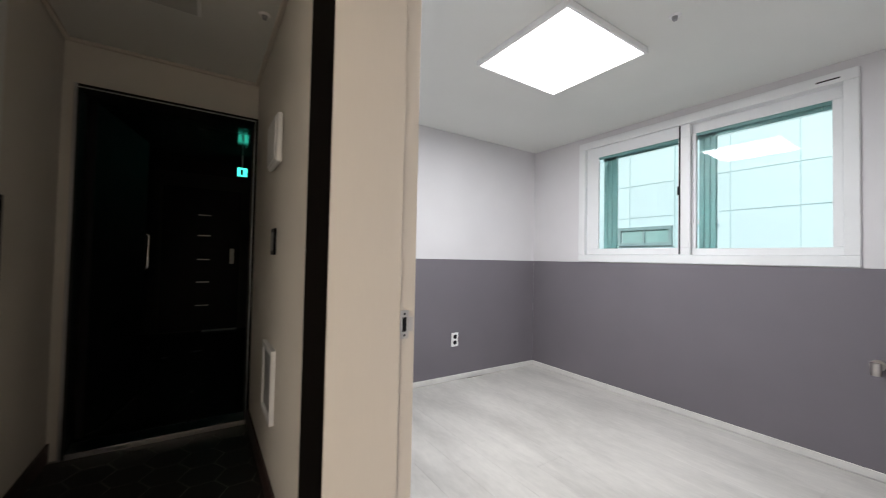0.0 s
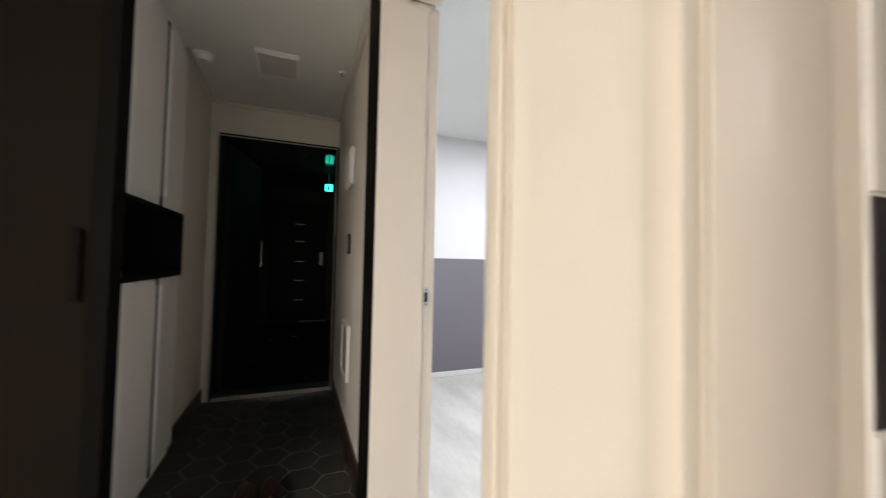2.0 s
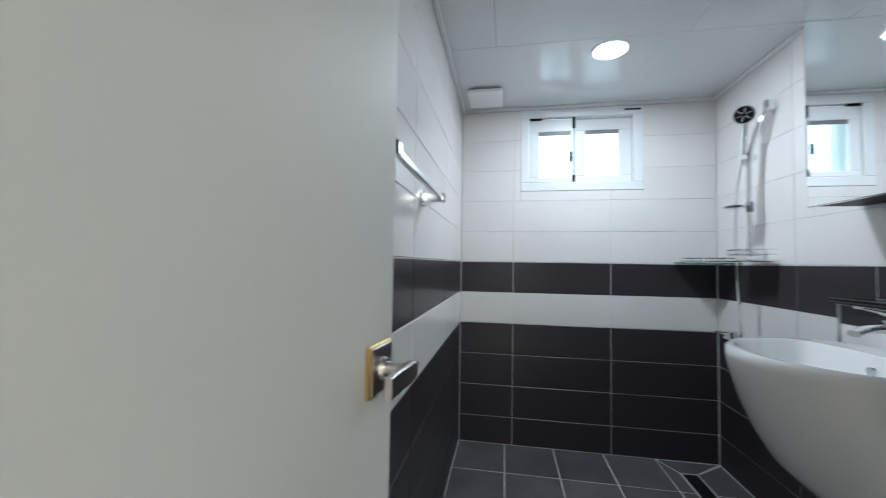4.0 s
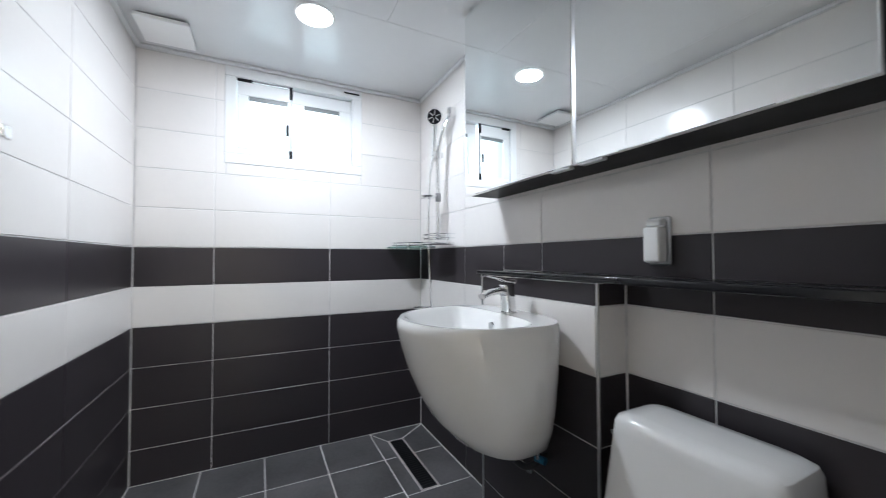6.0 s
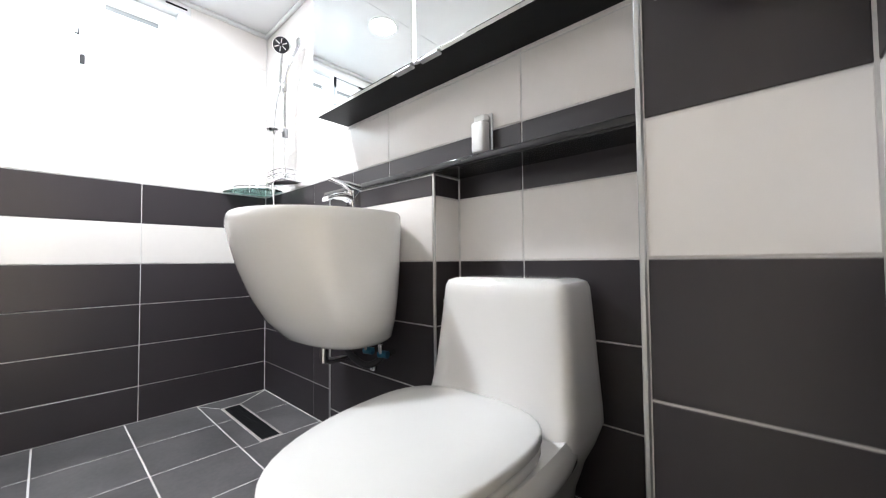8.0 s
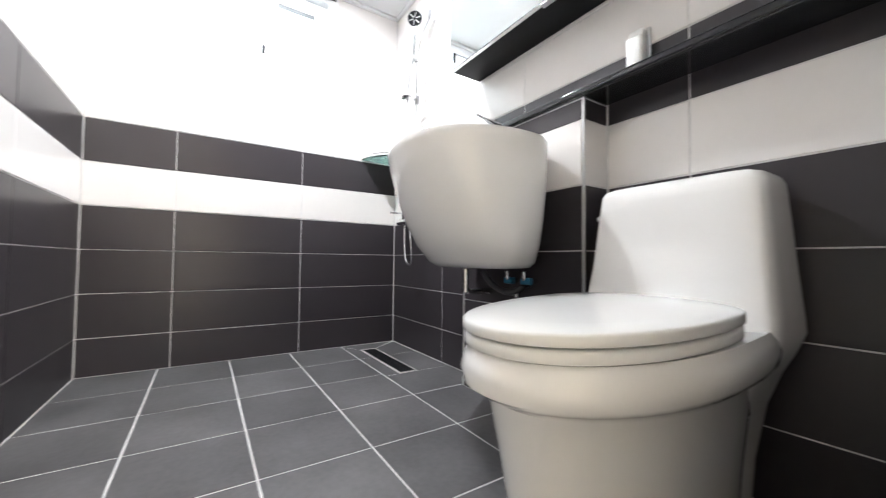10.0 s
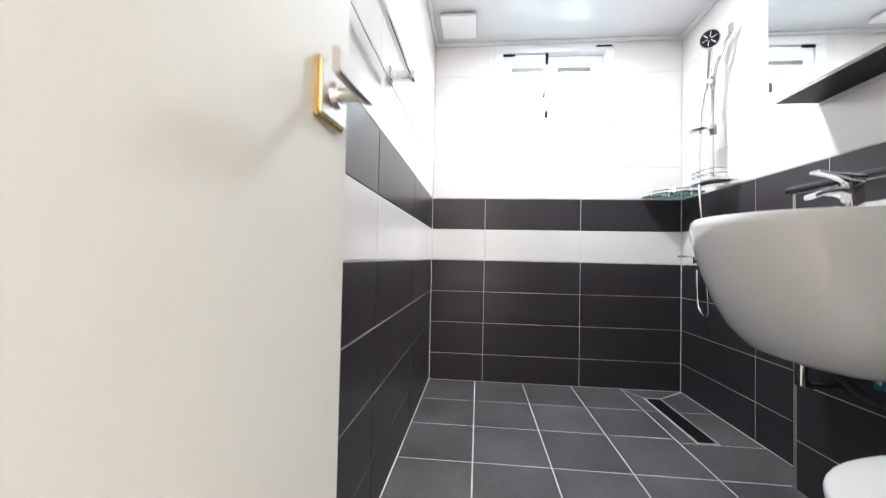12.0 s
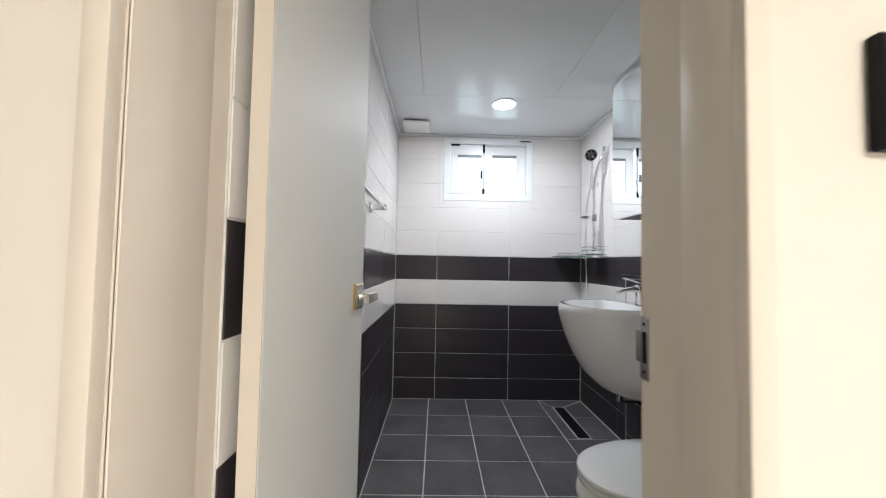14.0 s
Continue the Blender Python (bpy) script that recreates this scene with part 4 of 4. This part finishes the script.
# ---- entrance ----
mf = thing("middle_door", (-0.45, 1.08, FLOOR), "dark brown three-panel sliding middle door slid open", "sliding door")
part("post", boxed(0.1600, 0.1620, 0.9170, 1.127, FLOOR, CEIL - 0.001, 0.002, 1), DARK_WOOD, mf)
part("post_return", boxed(0.1623, 0.2248, 0.9505, 1.127, FLOOR, CEIL - 0.001), DARK_WOOD, mf)
part("post", boxed(-1.0195, -0.985, 0.9065, 1.205, FLOOR, CEIL - 0.001, 0.002, 1), DARK_WOOD, mf)
part("head_rail", boxed(-0.985, 0.160, 0.9065, 1.07, CEIL - 0.05, CEIL - 0.001, 0.002, 1), DARK_WOOD, mf)
for i, y in enumerate((1.00, 1.06, 1.12)):
    x0, x1 = -0.982, -0.60 - 0.012 * i
    p = part("door_panel", boxed(x0 + 0.05, x1 - 0.05, y + 0.008, y + 0.022, FLOOR + 0.06, CEIL - 0.11), BRONZE_PANEL, mf, "dark bronze glass panel")
    fr = bmesh.new()
    box(fr, x0, x0 + 0.05, y, y + 0.03, FLOOR + 0.004, CEIL - 0.052, 0.002, 1)
    box(fr, x1 - 0.05, x1, y, y + 0.03, FLOOR + 0.004, CEIL - 0.052, 0.002, 1)
    box(fr, x0 + 0.05, x1 - 0.05, y, y + 0.03, FLOOR + 0.004, FLOOR + 0.06, 0.002, 1)
    box(fr, x0 + 0.05, x1 - 0.05, y, y + 0.03, CEIL - 0.11, CEIL - 0.052, 0.002, 1)
    part("panel_frame", fr, DARK_WOOD, p, "dark brown stile and rail frame")
part("pull", boxed(-0.690, -0.668, 0.990, 0.9995, 1.00, 1.21, 0.003, 1), DARK_WOOD, mf, "flat black pull")

sc = thing("shoe_cabinet", (-0.9, 1.7, ENTRY_FLOOR), "tall glossy white shoe cabinet with an open black middle niche", "shoe cabinet")
X = -0.722
part("carcass", boxed(-1.079, X - 0.02, 1.225, 2.168, ENTRY_FLOOR, 1.025, 0.001, 1), CABINET_WHITE, sc)
part("upper_carcass", boxed(-1.079, X - 0.02, 1.225, 2.168, 1.375, CEIL - 0.002, 0.001, 1), CABINET_WHITE, sc)
nb2 = bmesh.new()
box(nb2, -1.079, -1.06, 1.225, 2.168, 1.0255, 1.3745)
box(nb2, -1.06, X + 0.012, 1.225, 2.168, 1.0255, 1.045)
box(nb2, -1.06, X + 0.012, 1.225, 2.168, 1.355, 1.3745)
box(nb2, -1.06, X + 0.012, 2.15, 2.168, 1.045, 1.355)
part("niche", nb2, BLACK, sc, "black open niche")
for z0, z1 in ((ENTRY_FLOOR + 0.05, 1.022), (1.378, CEIL - 0.06)):
    for y0, y1 in ((1.23, 1.455), (1.46, 1.800), (1.835, 2.165)):
        part("door", boxed(X - 0.019, X, y0, y1, z0, z1, 0.002, 1), CABINET_WHITE, sc)
    part("handle_strip", boxed(X - 0.019, X + 0.003, 1.8005, 1.8045, z0 + 0.05, z1 - 0.03), ALU, sc, "slim bright edge strip")
    part("handle_strip", boxed(X - 0.019, X + 0.018, 1.8285, 1.8345, z0 + 0.05, z1 - 0.03), WHITE_PLASTIC, sc, "slim bright edge strip")
    part("handle_groove", boxed(X - 0.0195, X + 0.0035, 1.8050, 1.8280, z0, z1), BLACK, sc, "black finger groove")

ep = thing("entry_ceiling_light", (-0.235, 2.12, CEIL), "small square unlit sensor light on the entrance ceiling", "ceiling light")
part("rim", boxed(-0.36, -0.115, 1.99, 2.26, CEIL - 0.030, CEIL - 0.0005, 0.006, 2), WHITE_PLASTIC, ep)
part("diffuser", boxed(-0.345, -0.130, 2.005, 2.245, CEIL - 0.034, CEIL - 0.0302), LED_OFF, ep, "unlit grey diffuser")
sd = thing("smoke_detector", (-0.66, 2.22, CEIL), "round white smoke detector on the entrance ceiling", "smoke detector")
part("base", tubed((-0.66, 2.22, CEIL - 0.015), (-0.66, 2.22, CEIL), 0.055, 0.058, n=32), WHITE_PLASTIC, sd, smooth=True)
part("dome", tubed((-0.66, 2.22, CEIL - 0.04), (-0.66, 2.22, CEIL - 0.0152), 0.032, 0.050, n=32), WHITE_PLASTIC, sd, smooth=True)

bx = thing("breaker_box", (0.225, 2.05, 1.6), "cream oval-edged doorphone box on the entrance wall", "wall box")
part("housing", boxed(0.196, 0.2245, 1.92, 2.18, 1.60, 1.835, 0.012, 3), WHITE_PLASTIC, bx, smooth=True)
part("door", boxed(0.190, 0.1958, 1.935, 2.165, 1.615, 1.82, 0.003, 2), WHITE_PLASTIC, bx)
sw = thing("entry_switch", (0.225, 2.06, 1.23), "dark framed light switch on the entrance wall", "light switch")
part("plate", boxed(0.214, 0.2245, 2.02, 2.12, 1.17, 1.30, 0.003, 1), BLACK, sw)
part("rocker", boxed(0.2105, 0.2138, 2.04, 2.10, 1.19, 1.28, 0.002, 1), GREY_PLASTIC, sw)
gr = thing("manifold_cover", (0.225, 2.08, 0.38), "white framed access cover low on the entrance wall", "access panel")
part("frame", rects(bmesh.new(), "x", 0.205, 0.2245, [(1.96, 2.20, 0.41, 0.70)], 1.935, 2.225, 0.385, 0.725), WHITE_PLASTIC, gr)
part("panel", boxed(0.2145, 0.2200, 1.96, 2.20, 0.41, 0.70), GREY_PLASTIC, gr, "grey inset panel")

# entrance door standing open to the dark landing
ed = structure("door_frame_entry", rects(bmesh.new(), "y", 2.925, 3.10, [(-0.675, 0.205, 0.0, 2.085)], -0.700, 0.225, ENTRY_FLOOR, 2.11), STEEL_DARK, "dark steel entrance door frame with a pale edge", "door frame")
edge = bmesh.new()
box(edge, -0.6985, -0.685, 2.9205, 2.9248, ENTRY_FLOOR, 2.11)
box(edge, 0.203, 0.2085, 2.9205, 2.9248, ENTRY_FLOOR, 2.095)
box(edge, -0.685, 0.203, 2.9205, 2.9248, 2.088, 2.094)
structure("trim_entry_door", edge, ALU, "thin pale trim round the entrance door", "trim")
structure("door_sill_entry", boxed(-0.675, 0.205, 2.93, 3.09, 0.0, 0.045, 0.003, 1), ALU, "worn steel sill of the entrance door", "door sill")
el = thing("entrance_door", (-0.665, 3.12, 0.05), "dark steel entrance door swung open onto the landing", "door")
part("leaf", boxed(0, 0.87, -0.03, 0.01, 0.0, 2.03, 0.002, 1), STEEL_DARK, None)
leaf = bpy.data.objects["leaf.001"] if "leaf.001" in bpy.data.objects else bpy.data.objects["leaf"]
leaf.parent = el
pull = part("pull_handle", hose(bmesh.new(), [(0.80, -0.031, 0.99), (0.80, -0.07, 1.0), (0.80, -0.07, 1.13), (0.80, -0.07, 1.25), (0.80, -0.031, 1.26)], 0.010, n=12), CHROME, None, "chrome pull bar", smooth=True)
pull.parent = el
el.rotation_euler = (0, 0, radians(79))

land = structure("wall_landing", bmesh.new(), LANDING_UNLIT, "stair landing walls, coloured dark because the landing is unlit", "wall")
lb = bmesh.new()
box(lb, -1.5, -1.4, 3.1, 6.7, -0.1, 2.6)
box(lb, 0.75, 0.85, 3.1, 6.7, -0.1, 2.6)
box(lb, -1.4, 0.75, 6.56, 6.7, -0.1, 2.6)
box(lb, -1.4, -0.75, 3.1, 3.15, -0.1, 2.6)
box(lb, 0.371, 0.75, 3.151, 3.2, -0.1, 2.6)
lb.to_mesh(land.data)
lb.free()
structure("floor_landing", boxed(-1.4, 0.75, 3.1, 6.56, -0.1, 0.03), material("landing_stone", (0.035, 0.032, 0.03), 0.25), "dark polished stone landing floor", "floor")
structure("ceiling_landing", boxed(-1.5, 0.85, 3.1, 6.7, 2.6, 2.7), LANDING_UNLIT, "landing ceiling coloured dark because the landing is unlit", "ceiling")
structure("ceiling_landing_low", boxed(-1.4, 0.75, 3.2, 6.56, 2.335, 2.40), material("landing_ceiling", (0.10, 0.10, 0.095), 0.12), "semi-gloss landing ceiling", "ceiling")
fd = thing("neighbour_door", (-0.08, 6.55, 0.03), "closed near-black steel door across the landing with pale inlay bars", "door")
part("leaf", boxed(-0.56, 0.40, 6.52, 6.555, 0.05, 2.12, 0.003, 1), STEEL_DARK, fd)
for z in (1.73, 1.43, 1.08, 0.75, 0.41):
    part("inlay_bar", boxed(-0.14, 0.02, 6.514, 6.5195, z - 0.008, z + 0.008), SATIN, fd, "thin pale inlay bar")
part("door_sill", boxed(-0.05, 0.40, 6.48, 6.519, 0.0305, 0.05), GREY_PLASTIC, fd, "steel sill")
part("lock_case", boxed(0.27, 0.33, 6.49, 6.5195, 1.02, 1.25, 0.006, 2), SATIN, fd, "keypad lock case", smooth=True)
xs = thing("exit_sign", (0.29, 5.0, 2.08), "small lit green exit sign hung on the landing", "exit sign")
part("box", boxed(0.235, 0.345, 5.0, 5.03, 2.08, 2.19, 0.003, 1), WHITE_PLASTIC, xs)
part("face", boxed(0.240, 0.340, 4.996, 4.9995, 2.085, 2.185), EXIT_GREEN, xs, "glowing green face")
part("figure", boxed(0.270, 0.300, 4.9935, 4.9955, 2.10, 2.165), LED_OFF, xs, "pale plain shape")
part("stem", tubed((0.29, 5.015, 2.19), (0.29, 5.015, 2.3348), 0.008), WHITE_PLASTIC, xs)


def shoe(x, y, turn):
    s = thing("shoe", (x, y, ENTRY_FLOOR), "dark brown leather shoe on the entrance tiles", "shoe", "shoes")
    sole, upper = [], []
    for k in range(28):
        a = 2 * math.pi * k / 28
        w = 0.045 + 0.008 * math.sin(a)
        sole.append((w * math.cos(a), 0.135 * math.sin(a)))
    o = part("sole", loft(bmesh.new(), [[(x + u, y + v, z) for u, v in sole] for z in (ENTRY_FLOOR, ENTRY_FLOOR + 0.018)]), BLACK, s)
    rings = []
    for z, g, sh2 in ((0.018, 0.97, 0), (0.035, 0.95, 0), (0.055, 0.82, -0.012), (0.075, 0.62, -0.035), (0.088, 0.52, -0.045)):
        rings.append([(x + u * g, y + v * g + sh2, ENTRY_FLOOR + z) for u, v in sole])
    part("upper", loft(bmesh.new(), rings), LEATHER, s, smooth=True)
    s.rotation_euler = (0, 0, turn)


shoe(-0.17, 1.52, 0.05)
shoe(-0.28, 1.51, -0.06)

# hall wall control and lamp behind the camera
hc = thing("wall_controller", (0.165, -1.07, 1.26), "white room controller in a black frame on the hall wall", "controller")
part("frame", boxed(0.148, 0.1645, -1.178, -1.048, 1.268, 1.402, 0.003, 1), BLACK, hc)
part("face", boxed(0.1445, 0.1478, -1.168, -1.058, 1.280, 1.390, 0.002, 1), WHITE_PLASTIC, hc)
hl = thing("hall_ceiling_light", (-2.4, -1.5, CEIL), "square lit panel light on the hall ceiling", "ceiling light")
part("frame", boxed(-2.90, -1.90, -2.0, -1.0, CEIL - 0.03, CEIL - 0.0005, 0.004, 1), WHITE_PLASTIC, hl)
part("diffuser", boxed(-2.88, -1.92, -1.98, -1.02, CEIL - 0.035, CEIL - 0.0305), LED_WHITE, hl, "glowing diffuser")

# ---- tiles and planks ----
PIECES = {}


def piece(name, w, h, t, mat, parent, at, axis, edge=0.0012):
    """One tile with eased edges: w by h across the axis, t thick, its back at the given place."""
    key = (name, round(w, 4), round(h, 4), round(t, 4), axis, mat.name)
    if key not in PIECES:
        v, e = [], edge
        for d, i in ((0, 0), (t - e, 0), (t, e)):
            v.append([(i, i, d), (w - i, i, d), (w - i, h - i, d), (i, h - i, d)])
        bm = bmesh.new()
        conv = {"+x": lambda p: (p[2], p[0], p[1]), "-x": lambda p: (-p[2], p[0], p[1]), "+y": lambda p: (p[0], p[2], p[1]), "-y": lambda p: (p[0], -p[2], p[1]), "+z": lambda p: p}[axis]
        loft(bm, [[conv(p) for p in r] for r in v])
        PIECES[key] = finish(name, bm, mat)
    ob = new(name, PIECES[key])
    ob.parent = parent
    ob.location = Vector(at) - (spot(parent) if parent else Vector((0, 0, 0)))
    return ob


def minus(r, hole):
    """A rectangle less another: the rectangles that are left."""
    a, b, c, d = r
    if not hole or hole[1] <= a or hole[0] >= b or hole[3] <= c or hole[2] >= d:
        return [r]
    out = []
    if hole[0] > a:
        out.append((a, hole[0], c, d))
    if hole[1] < b:
        out.append((hole[1], b, c, d))
    lo, hi = max(a, hole[0]), min(b, hole[1])
    if hole[2] > c:
        out.append((lo, hi, c, hole[2]))
    if hole[3] < d:
        out.append((lo, hi, hole[3], d))
    return out


def tile_wall(parent, axis, c, u0, u1, joints, z_top, hole=None, z_low=BATH_FLOOR):
    us = [u0] + [j for j in joints if u0 + 0.01 < j < u1 - 0.01] + [u1]
    g = 0.0019
    for a, b in zip(us, us[1:]):
        for k in range(12):
            lo, hi = max(z_low, 0.2 * k), min(z_top, 0.2 * k + 0.2)
            if hi - lo < 0.01:
                continue
            mat = TILE_DARK if k < 4 or k == 5 else TILE_WHITE
            for p, q, r, s in minus((a, b, lo, hi), hole):
                if q - p < 0.006 or s - r < 0.006:
                    continue
                jit = 0.0002 * math.sin(7.1 * k + 3.3 * a)
                at = (c + (jit if axis == "+x" else -jit), p + g, r + g) if axis[1] == "x" else (p + g, c + (jit if axis == "+y" else -jit), r + g)
                piece("tile", q - p - 2 * g, s - r - 2 * g, 0.0022, mat, parent, at, axis)


COLS = [-1.16, -0.56]
tile_wall(bath_e, "-x", 2.8022, -1.758, -0.219, COLS, BATH_TOP, (-1.346, -0.609, 1.672, 2.191))
tile_wall(bath_n, "-y", -0.2148, 0.3585, 2.800, [0.888, 1.503, 2.122], BATH_TOP)
tile_wall(bath_s, "+y", -1.7622, 0.612, 1.6, [1.0], 1.084, (1.235, 1.7, 0.0, 1.085))
tile_wall(bath_s, "+y", -1.7622, 0.612, 1.6, [1.0], BATH_TOP, None, 1.0845)
tile_wall(bath_s, "+y", -1.7622, 1.6, 2.799, [2.2], BATH_TOP, (1.5, 1.849, 0.0, 1.086))
tile_wall(half, "+y", -1.6442, 1.245, 1.839, [], 1.066)
tile_wall(half, "-x", 1.2402, -1.7595, -1.649, [], 1.066)
tile_wall(half, "+x", 1.8438, -1.759, -1.649, [], 1.066)
tile_wall(column, "+y", -1.4222, W1 + 0.013, 0.603, [], BATH_TOP)
tile_wall(column, "+x", 0.6078, -1.759, -1.427, [], BATH_TOP)
tile_wall(bath_w, "+x", W1 + 0.0098, -1.419, -0.938, [], BATH_TOP)


def floor_poly(points, parent):
    """A cut floor tile from its corners, shrunk for the joint."""
    cx, cy = sum(p[0] for p in points) / len(points), sum(p[1] for p in points) / len(points)
    def shrink(d):
        out = []
        n = len(points)
        for i in range(n):
            p, a, b = Vector(points[i]), Vector(points[i - 1]), Vector(points[(i + 1) % n])
            d1, d2 = (a - p).normalized(), (b - p).normalized()
            s = abs(d1.x * d2.y - d1.y * d2.x)
            out.append(p + (d1 + d2) * d / max(s, 0.25))
        return out
    bm = bmesh.new()
    o = Vector((cx, cy, BATH_FLOOR - 0.0015))
    rings = [[(q.x - cx, q.y - cy, h) for q in shrink(d)] for d, h in ((0.003, 0), (0.003, 0.0009), (0.0036, 0.0015))]
    loft(bm, rings)
    ob = new("tile", finish("tile", bm, TILE_FLOOR))
    ob.parent = parent
    ob.location = o


fx = [W1, 0.63, 0.938, 1.246, 1.554, 1.862, 2.169, 2.476, 2.80]
fy = [-1.76, -1.408, -1.110, -0.813, -0.514, -0.217]
for a, b in zip(fx, fx[1:]):
    for c, d in zip(fy, fy[1:]):
        if c < -1.5 and b > 2.2:
            continue
        end = 2.134 if c < -1.5 and b > 2.16 else b
        piece("tile", end - a - 0.006, d - c - 0.006, 0.0015, TILE_FLOOR, bath_floor, (a + 0.003, c + 0.003, BATH_FLOOR - 0.0015), "+z", 0.0008)
for poly in (
    [(2.134, -1.408), (2.134, -1.485), (2.476, -1.485), (2.476, -1.408)],
    [(2.476, -1.408), (2.476, -1.485), (2.665, -1.485), (2.795, -1.408)],
    [(2.797, -1.412), (2.667, -1.485), (2.667, -1.58), (2.797, -1.755)],
    [(2.476, -1.58), (2.476, -1.758), (2.79, -1.758), (2.665, -1.58)],
    [(2.134, -1.58), (2.134, -1.758), (2.476, -1.758), (2.476, -1.58)],
):
    floor_poly(poly[::-1], bath_floor)

# entrance hexagons
r = 0.105
for i in range(-2, 9):
    for j in range(0, 12):
        x = -1.0 + i * 1.5 * (r + 0.002)
        y = 1.28 + j * math.sqrt(3) * (r + 0.002) + (math.sqrt(3) / 2 * (r + 0.002) if i % 2 else 0)
        if x - r > 0.19 or x < -0.82 or y > 2.98:
            continue
        pts = []
        for k in range(6):
            px, py = x + r * math.cos(math.pi / 3 * k), y + r * math.sin(math.pi / 3 * k)
            pts.append((min(max(px, -1.07), 0.2128), min(max(py, 1.215), 2.92)))
        pc = bmesh.new()
        loft(pc, [[(px - x, py - y, h) for px, py in pts] for h in (0, 0.0012)])
        bmesh.ops.remove_doubles(pc, verts=pc.verts, dist=0.0005)
        ob = new("tile", finish("tile", pc, HEX_TILE))
        ob.parent = entry_floor
        ob.location = (x, y, ENTRY_FLOOR - 0.0012)

# bedroom planks
rows = 0
y_cuts = {}
x = W1 + 0.013
while x < 2.99:
    w = min(0.19, 2.997 - x)
    start = -0.095 - random.random() * 1.0
    y = start
    while y < 2.935:
        a, b = max(y, -0.095), min(y + 1.2, 2.937)
        if b - a > 0.03:
            piece("plank", w - 0.0005, b - a - 0.0005, 0.006, PLANK, bed_floor, (x, a, FLOOR - 0.006), "+z", 0.0006)
        y += 1.2
    x += 0.19
